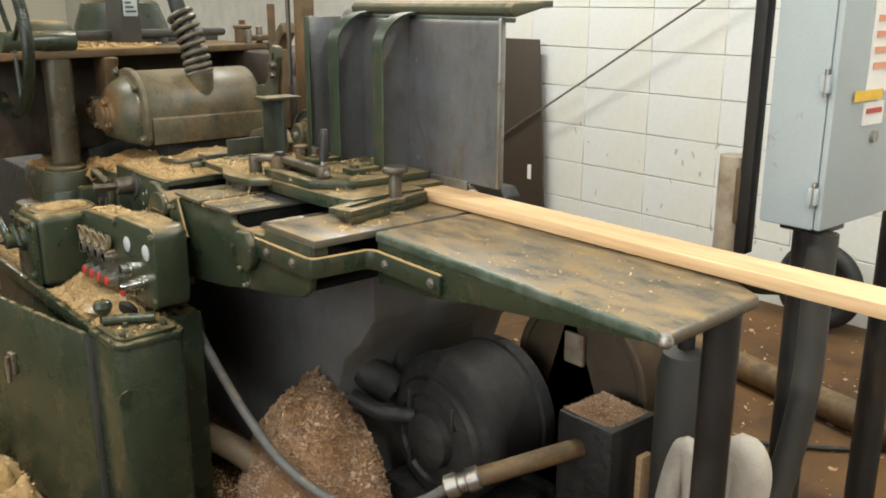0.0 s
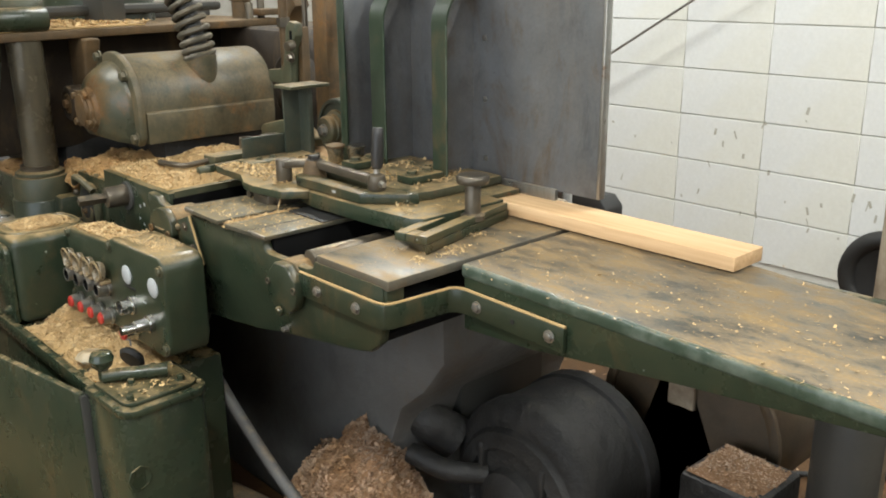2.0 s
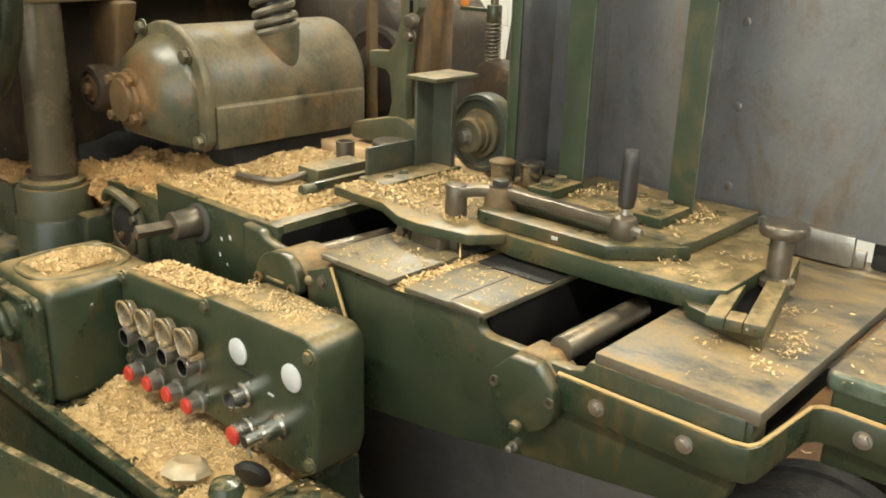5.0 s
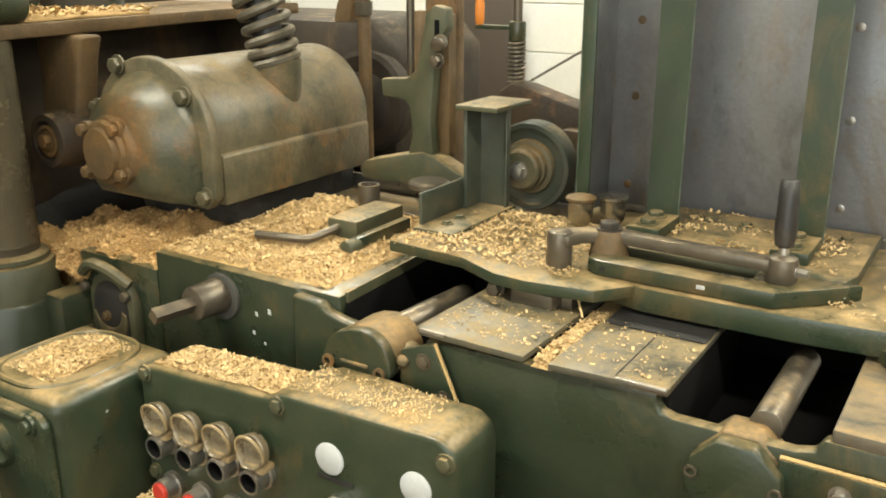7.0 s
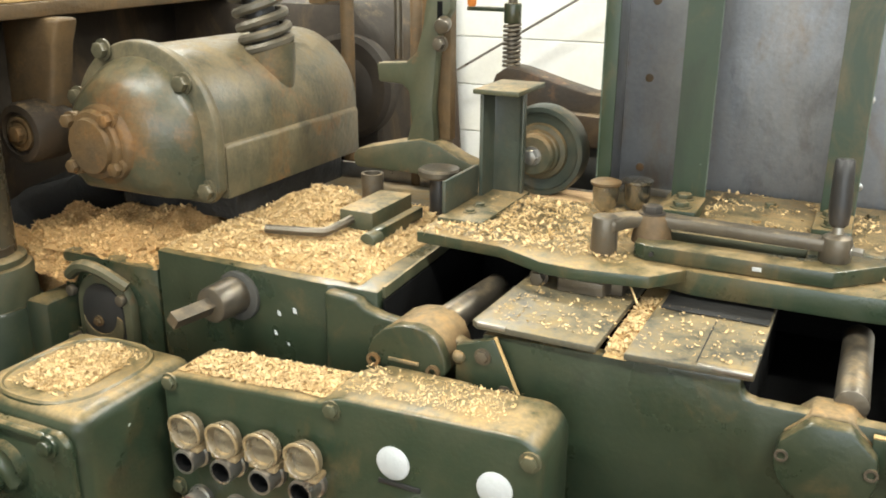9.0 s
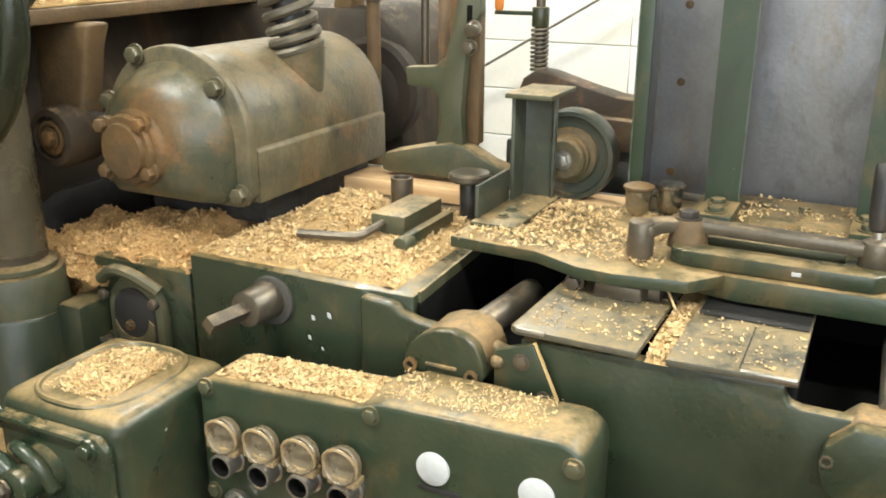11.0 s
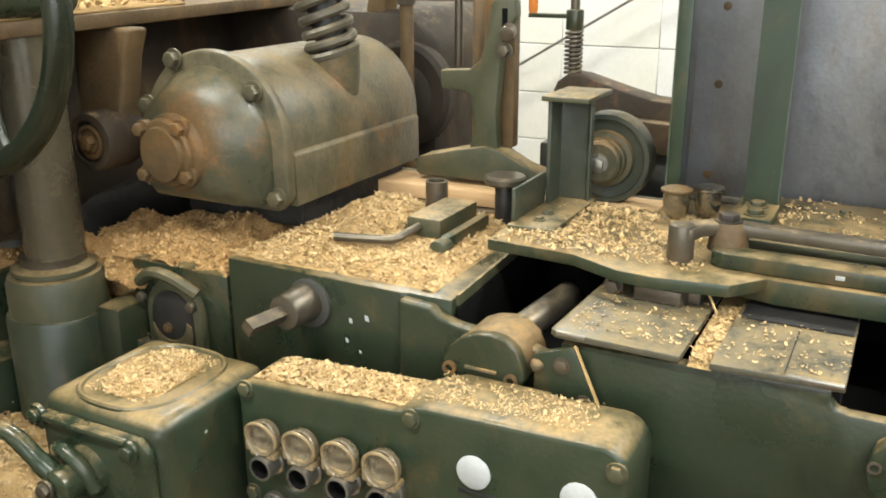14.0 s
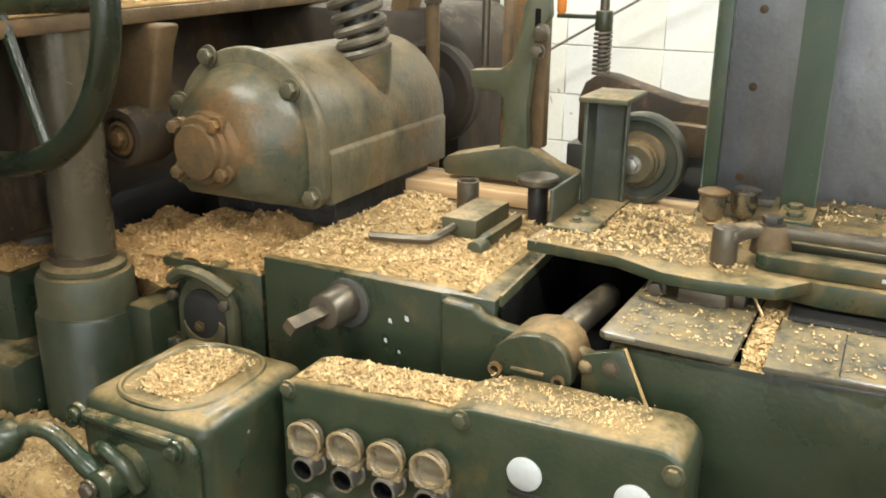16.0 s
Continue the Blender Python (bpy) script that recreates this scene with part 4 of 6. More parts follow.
part("peg", cyl(BM(), (1.085, 2.332, 0.864), (1.058, 2.334, 0.864), 0.0115, bev=0.002), GREEN_DUSTY, lb)

# ---- guide fence and hood ----
solo("back_fence", box(BM(), 1.405, 1.414, 1.54, 2.75, 0.8505, 0.876, 0.001), STEEL, "bright steel back fence strip", "fence")
solo("fence_bracket", prism(BM(), [(1.452, 0.85), (1.452, 0.872), (1.47, 0.892), (1.535, 0.892), (1.535, 0.85)], "x", 1.417, 1.47, 0.004), BLACK, "dark rusty fence bracket at the table", "bracket")

hd = thing("guard_hood", (1.41, 1.78, 0.89), "dull grey sheet metal guard hood with green ribs", "guard")
prof = [(1.40, 0.893), (1.40, 1.255)] + [(1.40 + 0.05 - 0.05 * math.cos(radians(a)), 1.255 + 0.04 * math.sin(radians(a))) for a in range(10, 91, 10)] + [(1.56, 1.298)]
inner = [(x + 0.003, z - 0.002) for x, z in prof]
inner[0] = (1.403, 0.893)
part("sheet", prism(BM(), prof + inner[::-1], "y", 1.456, 2.083, 0), SHEET, hd)
part("edge", box(BM(), 1.392, 1.41, 1.450, 1.457, 0.895, 1.275, 0.002), STEEL, hd)
part("top_lip", sweep(BM(), [(1.415, 1.43, 1.270), (1.408, 1.47, 1.271), (1.408, 2.02, 1.271)], 0.0055, 8), WORN_GLINT, hd, "rolled greenish top edge")
part("top_roll", prism(BM(), [(1.412, 1.276), (1.402, 1.285), (1.4, 1.297), (1.41, 1.306), (1.56, 1.312), (1.56, 1.299), (1.45, 1.296)], "y", 1.452, 2.03, 0.002), GREEN_DUSTY, hd, "green stained rolled top")
part("corner_flare", prism(BM(), [(1.412, 1.276), (1.402, 1.285), (1.4, 1.297), (1.41, 1.306), (1.50, 1.308), (1.50, 1.296)], "y", 1.425, 1.452, 0.002), GREEN_DUSTY, hd)
for ya, yb in ((1.935, 1.980), (1.747, 1.788)):
    xa = 1.29
    rib = [(xa, 0.906), (xa, 1.2)] + [(xa + 0.11 - 0.11 * math.cos(radians(a)), 1.2 + 0.085 * math.sin(radians(a))) for a in range(10, 91, 10)]
    skin = [(x + 0.004, z - 0.003) for x, z in rib]
    skin[0] = (xa + 0.004, 0.906)
    part("rib", prism(BM(), rib + skin[::-1], "y", ya, yb, 0), GREEN_BRIGHT, hd, "green painted angle rib")
    part("rib_web", prism(BM(), [(x + 0.0042, z - 0.004) for x, z in rib] + [(1.40, 0.906)], "y", yb - 0.004, yb, 0), SHEET, hd)
    # thin pale strip paints the highlight line along the rib
    part("bright_edge", box(BM(), xa - 0.0006, xa + 0.002, ya - 0.0006, ya + 0.0008, 0.91, 1.2, 0), WORN_GLINT, hd)
part("side_frame", box(BM(), 1.288, 1.293, 2.0675, 2.0875, 0.893, 1.27, 0.0015), GREEN_BRIGHT, hd, "green angle at the hood's edge")
part("side_web", box(BM(), 1.2935, 1.404, 2.0832, 2.0875, 0.893, 1.27, 0.0008), SHEET, hd)
part("frame_edge", box(BM(), 1.2872, 1.2885, 2.086, 2.088, 0.893, 1.27, 0), WORN_GLINT, hd)
part("foot_strip", box(BM(), 1.392, 1.431, 1.69, 2.08, 0.8765, 0.8945, 0.002), STEEL, hd)
part("foot_strip", box(BM(), 1.3885, 1.3985, 1.552, 1.69, 0.8535, 0.898, 0.002), STEEL, hd)
for yy, zz in ((2.048, 1.06), (2.052, 0.925), (2.045, 1.17), (1.75, 1.05), (1.748, 0.93), (1.753, 1.17)):
    part("screw", lathe(BM(), (1.4, yy, zz), (-1, 0, 0), [(0.0062, -0.001), (0.0062, 0.0006), (0.004, 0.0012)], 14), RUSTY if yy > 2 else STEEL, hd)

# ---- cutterhead motor ----
MY, MZ = 2.682, 0.985
mo = thing("cutterhead_motor", (1.2, MY, 0.9), "dusty green-brown cutterhead motor with a bolted end bell", "motor")


def motor_profile(r, low):
    return arc(MY, MZ, r, 0, 180, 28) + [(MY - r, MZ - low + 0.02), (MY - r + 0.02, MZ - low), (MY + r - 0.02, MZ - low), (MY + r, MZ - low + 0.02)]


part("body", prism(BM(), motor_profile(0.122, 0.085), "x", 1.045, 1.415, 0.004), MOTOR, mo)
part("ledge", prism(BM(), [(MY - 0.128, MZ - 0.088), (MY - 0.128, MZ - 0.012), (MY - 0.11, MZ - 0.002), (MY + 0.11, MZ - 0.002), (MY + 0.128, MZ - 0.012), (MY + 0.128, MZ - 0.088)], "x", 1.05, 1.41, 0.004), MOTOR, mo)
part("flange", prism(BM(), motor_profile(0.131, 0.092), "x", 1.027, 1.047, 0.006), MOTOR, mo)
rings = []
bm = BM()
for x, r, low, dy in ((1.03, 0.109, 0.086, 0.002), (1.021, 0.108, 0.085, 0.003), (1.014, 0.103, 0.084, 0.005), (0.998, 0.093, 0.081, 0.01), (0.984, 0.08, 0.075, 0.016), (0.976, 0.068, 0.066, 0.02), (0.973, 0.055, 0.055, 0.024)):
    rings.append([bm.verts.new((x, y + dy, z)) for y, z in motor_profile(r, low)])
for p, q in zip(rings, rings[1:]):
    for k in range(len(p)):
        bm.faces.new((p[k], p[(k + 1) % len(p)], q[(k + 1) % len(p)], q[k]))
bm.faces.new(rings[-1])
part("end_bell", bm, BELL, mo, "rust-stained end bell")
part("cap_neck", lathe(BM(), (0.992, MY + 0.024, MZ - 0.008), (-1, 0.1, -0.06), [(0.066, -0.01), (0.062, 0.006), (0.056, 0.02), (0.05, 0.024)], 32), RUSTY, mo, "rusty neck of the bearing cap")
part("bearing_cap", lathe(BM(), (0.968, MY + 0.03, MZ - 0.008), (-1, 0.06, -0.03), [(0.05, -0.008), (0.05, 0.004), (0.047, 0.009), (0.04, 0.01), (0.038, 0.017), (0.02, 0.019)], 32), RUSTY, mo, "rusty bearing cap")
for a in (40, 130, 215, 320):
    ca, sa = math.cos(radians(a)), math.sin(radians(a))
    part("cap_bolt", hexbolt(cyl(BM(), (0.975, MY + 0.03 + 0.046 * ca, MZ - 0.008 + 0.046 * sa), (0.961, MY + 0.03 + 0.046 * ca, MZ - 0.008 + 0.046 * sa), 0.015, seg=16, bev=0.003), (0.961, MY + 0.03 + 0.05 * ca, MZ - 0.008 + 0.05 * sa), (-1, 0, 0), 0.0095, 0.012), RUSTY, mo)
for yy, zz in ((2.600, 1.062), (2.741, 1.100), (2.570, 0.914), (2.80, 0.92), (2.80, 1.03)):
    part("flange_bolt", hexbolt(BM(), (1.025, yy, zz), (-1, 0, 0), 0.0115, 0.012), MOTOR, mo)
part("nozzle", lathe(BM(), (1.235, 2.598, 0.985), (-0.03, 0.07, 1), [(0.02, 0.0), (0.03, 0.03), (0.038, 0.08), (0.041, 0.112), (0.03, 0.115)], 32), MOTOR, mo, "cable nozzle of the motor")
cable = bend([(1.232, 2.606, 1.09), (1.228, 2.612, 1.13), (1.222, 2.622, 1.18), (1.212, 2.636, 1.23), (1.2, 2.655, 1.28), (1.19, 2.67, 1.36), (1.19, 2.68, 1.45)], 10)
part("cable", sweep(BM(), cable, 0.024, 14), BLACK_PIPE, mo)
pts, q0 = [], 0.0
turn_n = 9
L = len(cable) - 1
for i in range(turn_n * 16 + 1):
    f = i / (turn_n * 16) * (L * 0.68)
    k = min(int(f), L - 1)
    p = cable[k].lerp(cable[k + 1], f - k)
    t = (cable[k + 1] - cable[k]).normalized()
    s1 = t.cross(Vector((1, 0, 0))).normalized()
    s2 = t.cross(s1)
    a = 2 * math.pi * i / 16
    pts.append(p + 0.036 * (math.cos(a) * s1 + math.sin(a) * s2))
part("spring_guard", sweep(BM(), pts, 0.0078, 8), SPRING, mo, "coiled steel bend guard")
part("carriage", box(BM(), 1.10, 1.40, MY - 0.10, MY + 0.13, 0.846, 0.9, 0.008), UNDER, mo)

# ---- head beam, column and roller ----
A, Bp = Vector((0.62, 2.795, 1.14)), Vector((1.70, 2.965, 1.14))
d = (Bp - A).normalized()
nrm = Vector((-d.y, d.x, 0)).normalized()
hb = thing("head_beam", (1.2, 2.9, 1.11), "rusty brown shelf beam of the top head, strewn with shavings", "beam")


def slab(bm, u0, u1, w0, w1, h0, h1, bev=0.004):
    o = Matrix.Translation(A) @ Matrix((d, nrm, d.cross(nrm) if d.cross(nrm).z > 0 else -d.cross(nrm))).transposed().to_4x4()
    return box(bm, u0, u1, w0, w1, h0, h1, bev, m=o)


LB = (Bp - A).length
part("shelf", slab(BM(), -0.2, LB, 0.0, 0.45, 0.0, 0.022), RUSTY, hb)
# dark sheet added under the beam to hide the bright view behind
part("dark_backing", slab(BM(), -0.2, LB, 0.14, 0.18, -0.3, 0.0), REAR, hb)
part("back_rail", slab(BM(), -0.2, LB, 0.34, 0.40, 0.022, 0.05), DARK, hb)
part("tie_rod", slab(BM(), 0.1, LB - 0.08, 0.17, 0.21, 0.045, 0.075, 0.014), DARK, hb)
part("bracket", prism(BM(), [(2.828, 1.139), (2.844, 1.10), (2.852, 1.06), (2.861, 1.02), (2.864, 0.985), (2.852, 0.955), (2.9, 0.935), (2.94, 0.965), (2.955, 1.01), (2.95, 1.139)], "x", 1.03, 1.072, 0.008, 3), RUSTY, hb, "curved rusty bracket under the beam")
for u in (0.55,):
    part("upright", slab(BM(), u, u + 0.07, 0.1, 0.2, 0.022, 0.35), DARK, hb)
np_ = part("name_plate", slab(BM(), 0.558, 0.608, 0.096, 0.099, 0.12, 0.18, 0.0008), GREY_BOX, hb, "worn pale maker's plate")
for k in range(3):
    part("text_bar", slab(BM(), 0.564, 0.602 - 0.008 * k, 0.0945, 0.0955, 0.132 + 0.014 * k, 0.138 + 0.014 * k, 0), DARK, np_)
part("casting", lathe(BM(), (1.25, 3.25, 1.14), (0, 0, 1), [(0.16, 0), (0.16, 0.08), (0.13, 0.16), (0.06, 0.2)], 32), GREEN, hb, "green domed casting")
part("end_lug", slab(BM(), LB - 0.07, LB + 0.005, 0.0, 0.07, 0.03, 0.05), RUSTY, hb)
part("oil_pot", lathe(BM(), (1.62, 3.05, 1.162), (0, 0, 1), [(0.03, 0), (0.03, 0.05), (0.035, 0.052), (0.035, 0.06), (0.012, 0.065), (0.012, 0.08)], 20), RUSTY, hb)
for px, py, zt in ((1.60, 2.97, 1.21), (1.66, 3.0, 1.22)):
    part("stud", cyl(BM(), (px, py, 1.0), (px, py, zt), 0.012, bev=0.002), IRON, hb)
part("side_rod", cyl(BM(), (1.41, 2.44, 0.85), (1.41, 2.44, 1.172), 0.01, bev=0.002), RUSTY, sh)

PX, PY = 0.892, 2.888
co = thing("lift_column", (PX, PY, 0.0), "green lift column in a flanged sleeve", "column")
part("column", cyl(BM(), (PX + 0.006, PY, 0.80), (PX + 0.006, PY, 1.14), 0.043, seg=40), COLUMN, co)
part("neck", lathe(BM(), (PX, PY, 0.803), (0, 0, 1), [(0.046, 0.0), (0.046, 0.02), (0.047, 0.022)], 40), IRON, co)
part("ring", lathe(BM(), (PX, PY, 0.797), (0, 0, 1), [(0.055, 0), (0.06, 0.004), (0.06, 0.011), (0.052, 0.016)], 40), GREEN_DUSTY, co)
part("gland", lathe(BM(), (PX, PY, 0.737), (0, 0, 1), [(0.07, 0.0), (0.07, 0.05), (0.066, 0.06), (0.052, 0.063)], 40), GREEN_DUSTY, co)
part("sleeve", lathe(BM(), (PX, PY, 0.0), (0, 0, 1), [(0.1, 0.0), (0.1, 0.05), (0.076, 0.1), (0.076, 0.734), (0.073, 0.74)], 40), GREEN, co)
for a in (250, 290):
    part("bolt", hexbolt(BM(), (PX + 0.05, PY - 0.095 - 0.02 * (a > 260), 0.735 - 0.05 * (a > 260)), (-1, -0.3, 0), 0.012, 0.02), GREEN, co)
part("lug", box(BM(), PX + 0.0, PX + 0.09, PY - 0.12, PY - 0.07, 0.60, 0.755, 0.012), GREEN, co)

ro = thing("guide_roller", (1.0, 2.86, 0.96), "rusty guide roller on a bracket", "roller")
part("roller", lathe(BM(), (1.04, 2.892, 0.972), (-1, 0, 0), [(0.04, -0.03), (0.047, -0.01), (0.047, 0.044), (0.043, 0.052), (0.033, 0.054), (0.032, 0.045), (0.027, 0.045)], 36), DARK_BROWN, ro)
part("bearing", lathe(BM(), (1.04, 2.892, 0.972), (-1, 0, 0), [(0.0268, 0.044), (0.026, 0.052), (0.021, 0.053), (0.02, 0.048), (0.012, 0.05)], 28), RUSTY, ro, "rusty bearing ring")
part("hub_bolt", hexbolt(BM(), (0.99, 2.892, 0.972), (-1, 0, 0), 0.012, 0.012), RUSTY, ro)

hw = thing("handwheel", (0.75, 2.842, 1.192), "dark green iron handwheel with a bright spoke", "handwheel")
HC, HR = Vector((0.75, 2.842, 1.192)), 0.205
part("rim", sweep(BM(), [HC + HR * Vector((0, math.cos(2 * math.pi * i / 56), math.sin(2 * math.pi * i / 56))) for i in range(56)], 0.0165, 14, closed=True), GREEN_DARK, hw)
for a in (65, 155, 245, 335):
    e = HC + HR * Vector((0, math.cos(radians(a)), math.sin(radians(a))))
    part("spoke", sweep(BM(), [HC + Vector((0.02, 0, 0)), HC.lerp(e, 0.4) + Vector((0.012, 0, 0)), e], 0.0075, 8), GREEN_DARK, hw)
part("hub", cyl(BM(), HC - Vector((0.02, 0, 0)), HC + Vector((0.2, 0.02, -0.0)), 0.03, bev=0.004), GREEN_CLEAN, hw)
solo("top_gear_case", box(BM(), 0.82, 0.96, 2.87, 3.02, 1.1625, 1.25, 0.03, 3), GREEN_DUSTY, "green gear case on the head beam", "machine part")

# machinery at the outfeed end
of = thing("outfeed_drive", (1.1, 3.3, 0), "dark green outfeed drive castings with dusty tops", "machine part")
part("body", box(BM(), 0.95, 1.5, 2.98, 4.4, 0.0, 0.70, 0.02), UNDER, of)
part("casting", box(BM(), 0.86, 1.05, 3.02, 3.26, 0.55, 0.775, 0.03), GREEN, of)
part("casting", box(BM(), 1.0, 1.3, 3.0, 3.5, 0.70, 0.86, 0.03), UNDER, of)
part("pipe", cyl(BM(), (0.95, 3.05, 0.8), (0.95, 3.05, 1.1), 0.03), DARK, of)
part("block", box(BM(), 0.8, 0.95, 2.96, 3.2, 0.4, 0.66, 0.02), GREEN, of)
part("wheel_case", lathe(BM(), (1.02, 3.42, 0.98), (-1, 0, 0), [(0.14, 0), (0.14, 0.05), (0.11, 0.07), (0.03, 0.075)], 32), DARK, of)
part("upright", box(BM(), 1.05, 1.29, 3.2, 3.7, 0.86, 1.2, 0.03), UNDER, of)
part("bolt_lever", sweep(BM(), [(0.95, 3.0, 0.83), (0.86, 2.99, 0.84), (0.84, 2.98, 0.86)], 0.01, 8), IRON, of)

gl = thing("drive_gear", (0.93, 3.2, 0.86), "dark cast drive gear beside the outfeed castings", "gear")
part("gear", lathe(BM(), (0.94, 3.22, 0.9), (-1, 0, 0), [(0.09, 0), (0.1, 0.006), (0.1, 0.03), (0.09, 0.036), (0.03, 0.04)], 30), DARK, gl)
part("hub", hexbolt(BM(), (0.9, 3.22, 0.9), (-1, 0, 0), 0.016, 0.02), IRON, gl)
part("bracket", box(BM(), 0.94, 1.02, 3.16, 3.28, 0.70, 0.96, 0.012), GREEN, gl)
heap("casting_shavings", 0.87, 1.04, 3.03, 3.25, 0.774, 0.02, 2500, "tan shavings on the outfeed casting", (DUST_TAN, CHIPS_TAN), edge=0.3)

# ---- control panel ----
PXF = 0.79
cp = thing("control_panel", (0.84, 2.2, 0.58), "green push-button control panel with a dusty top", "control panel")
outl = [(2.462, 0.60), (2.452, 0.59), (2.02, 0.585), (1.992, 0.598), (1.982, 0.63)] + arc(2.012, 0.763, 0.03, 180, 90, 6) + [(2.205, 0.786), (2.222, 0.783), (2.24, 0.774), (2.44, 0.762), (2.456, 0.758), (2.462, 0.748)]
part("casing", prism(BM(), outl, "x", PXF, 0.876, 0.009, 3), GREEN_STREWN, cp)
part("hump", prism(BM(), [(2.07, 0.7), (2.08, 0.775), (2.1, 0.788), (2.2, 0.787), (2.225, 0.778), (2.235, 0.7)], "x", 0.85, 0.888, 0.009, 3), GREEN_STREWN, cp)
part("mount", box(BM(), 0.87, 0.94, 2.12, 2.4, 0.6, 0.70, 0.008), DARK, cp)
for yy, zz in ((1.995, 0.768), (2.222, 0.769), (2.449, 0.751), (1.998, 0.61), (2.448, 0.61)):
    part("bolt", hexbolt(BM(), (PXF, yy, zz), (-1, 0, 0), 0.0085, 0.006), GREEN_DUSTY, cp)
for yy, zz in ((2.147, 0.725), (2.031, 0.727)):
    part("blank_cap", lathe(BM(), (PXF, yy, zz), (-1, 0, 0), [(0.0195, -0.001), (0.0195, 0.002), (0.0175, 0.0035)], 28), WHITE_CAP, cp, "white blanking cap")
for i in range(4):
    y = 2.413 - 0.0545 * i
    z = 0.667 + 0.002 * i
    b = part("push_button", lathe(BM(), (PXF, y, z), (-1, 0, 0), [(0.0185, -0.001), (0.0185, 0.006), (0.0155, 0.007), (0.0155, 0.028), (0.0128, 0.0285), (0.0122, 0.006)], 24), STEEL, cp, "black push button in a metal ring")
    part("cap", lathe(BM(), (PXF, y, z), (-1, 0, 0), [(0.0124, 0.004), (0.0124, 0.0275), (0.0112, 0.0275), (0.0108, 0.012)], 20), HOLE_BLACK, b)
    b = part("cover_lid", lathe(BM(), (PXF - 0.012, y, z + 0.036), (-1, 0, 0.18), [(0.019, -0.001), (0.0215, 0.0), (0.0222, 0.009), (0.0205, 0.011), (0.0185, 0.009), (0.0175, 0.002), (0.012, 0.0005)], 28), LENS, cp, "cloudy dusty flip-up button cover")
    part("rim", sweep(BM(), [(PXF - 0.0225 - 0.0037 * math.sin(k * math.pi / 14), y + 0.0213 * math.cos(k * math.pi / 14), z + 0.0385 + 0.0208 * math.sin(k * math.pi / 14)) for k in range(28)], 0.0022, 6, closed=True), SMOKY, b)
    part("side_flap", box(BM(), PXF - 0.02, PXF - 0.002, y + 0.017, y + 0.026, z + 0.016, z + 0.034, 0.002), SMOKY, b)
    part("hinge", box(BM(), PXF - 0.022, PXF, y - 0.018, y + 0.018, z + 0.012, z + 0.02, 0.002), SMOKY, b)
    z2 = 0.603 + 0.002 * i
    b = part("push_button", lathe(BM(), (PXF, y, z2), (-1, 0, 0), [(0.018, -0.001), (0.018, 0.006), (0.0145, 0.007), (0.0145, 0.024)], 24), STEEL, cp, "red push button in a metal ring")
    part("cap", lathe(BM(), (PXF - 0.024, y, z2), (-1, 0, 0), [(0.0125, -0.002), (0.0125, 0.003), (0.01, 0.005)], 20), RED, b)
b = part("key_switch", lathe(BM(), (PXF, 2.135, 0.664), (-1, 0, 0), [(0.019, -0.001), (0.019, 0.006), (0.015, 0.008), (0.015, 0.028), (0.011, 0.028), (0.011, 0.02)], 24), CHROME, cp, "chrome ringed black switch")
part("cap", cyl(BM(), (PXF - 0.019, 2.135, 0.664), (PXF - 0.021, 2.135, 0.664), 0.0108, seg=20), BLACK, b)
part("name_plate", box(BM(), PXF - 0.0015, PXF, 2.115, 2.165, 0.697, 0.703, 0.0005), BLACK, cp)
# small white smear on the panel, drawn as a thin plate
part("name_plate", box(BM(), PXF - 0.0015, PXF, 2.07, 2.082, 0.684, 0.687, 0.0005), WHITE_CAP, cp)
b = part("push_button", lathe(BM(), (PXF, 2.128, 0.613), (-1, 0, 0), [(0.018, -0.001), (0.018, 0.006), (0.015, 0.008), (0.015, 0.028)], 24), CHROME, cp, "red push button in a metal ring")
part("cap", lathe(BM(), (PXF - 0.028, 2.128, 0.613), (-1, 0, 0), [(0.0135, -0.002), (0.0135, 0.004), (0.01, 0.006)], 20), RED, b)
part("selector", lathe(BM(), (PXF, 2.055, 0.648), (-1, 0, 0), [(0.018, -0.001), (0.018, 0.008), (0.013, 0.01), (0.013, 0.035), (0.0085, 0.037), (0.0085, 0.062)], 24), CHROME, cp, "long chrome selector")

# ---- gearbox with crank ----
gb = thing("gearbox", (0.76, 2.57, 0.55), "green cast gearbox with a crank handle and dusty dished top", "gearbox")
part("body", box(BM(), 0.676, 0.868, 2.477, 2.672, 0.55, 0.748, 0.02, 4), GREEN_STREWN, gb)
part("dish_rim", sweep(BM(), [(0.772 + 0.083 * math.copysign(abs(math.cos(a * math.pi / 24)) ** 0.7, math.cos(a * math.pi / 24)), 2.578 + 0.072 * math.copysign(abs(math.sin(a * math.pi / 24)) ** 0.7, math.sin(a * math.pi / 24)), 0.7465) for a in range(48)], 0.0045, 8, closed=True), GREEN_STREWN, gb)
part("face_plate", prism(BM(), [(2.655, 0.555), (2.655, 0.732), (2.50, 0.732), (2.485, 0.72), (2.485, 0.555)], "x", 0.664, 0.677, 0.005), GREEN_CLEAN, gb)
part("rib", box(BM(), 0.657, 0.668, 2.515, 2.65, 0.722, 0.731, 0.004), GREEN_CLEAN, gb)
for yy, zz in ((2.512, 0.716), (2.66, 0.726), (2.512, 0.58)):
    part("screw", lathe(BM(), (0.664, yy, zz), (-1, 0, 0), [(0.014, -0.002), (0.014, 0.004), (0.009, 0.004), (0.009, 0.01), (0.006, 0.011)], 18), GREEN_CLEAN, gb)
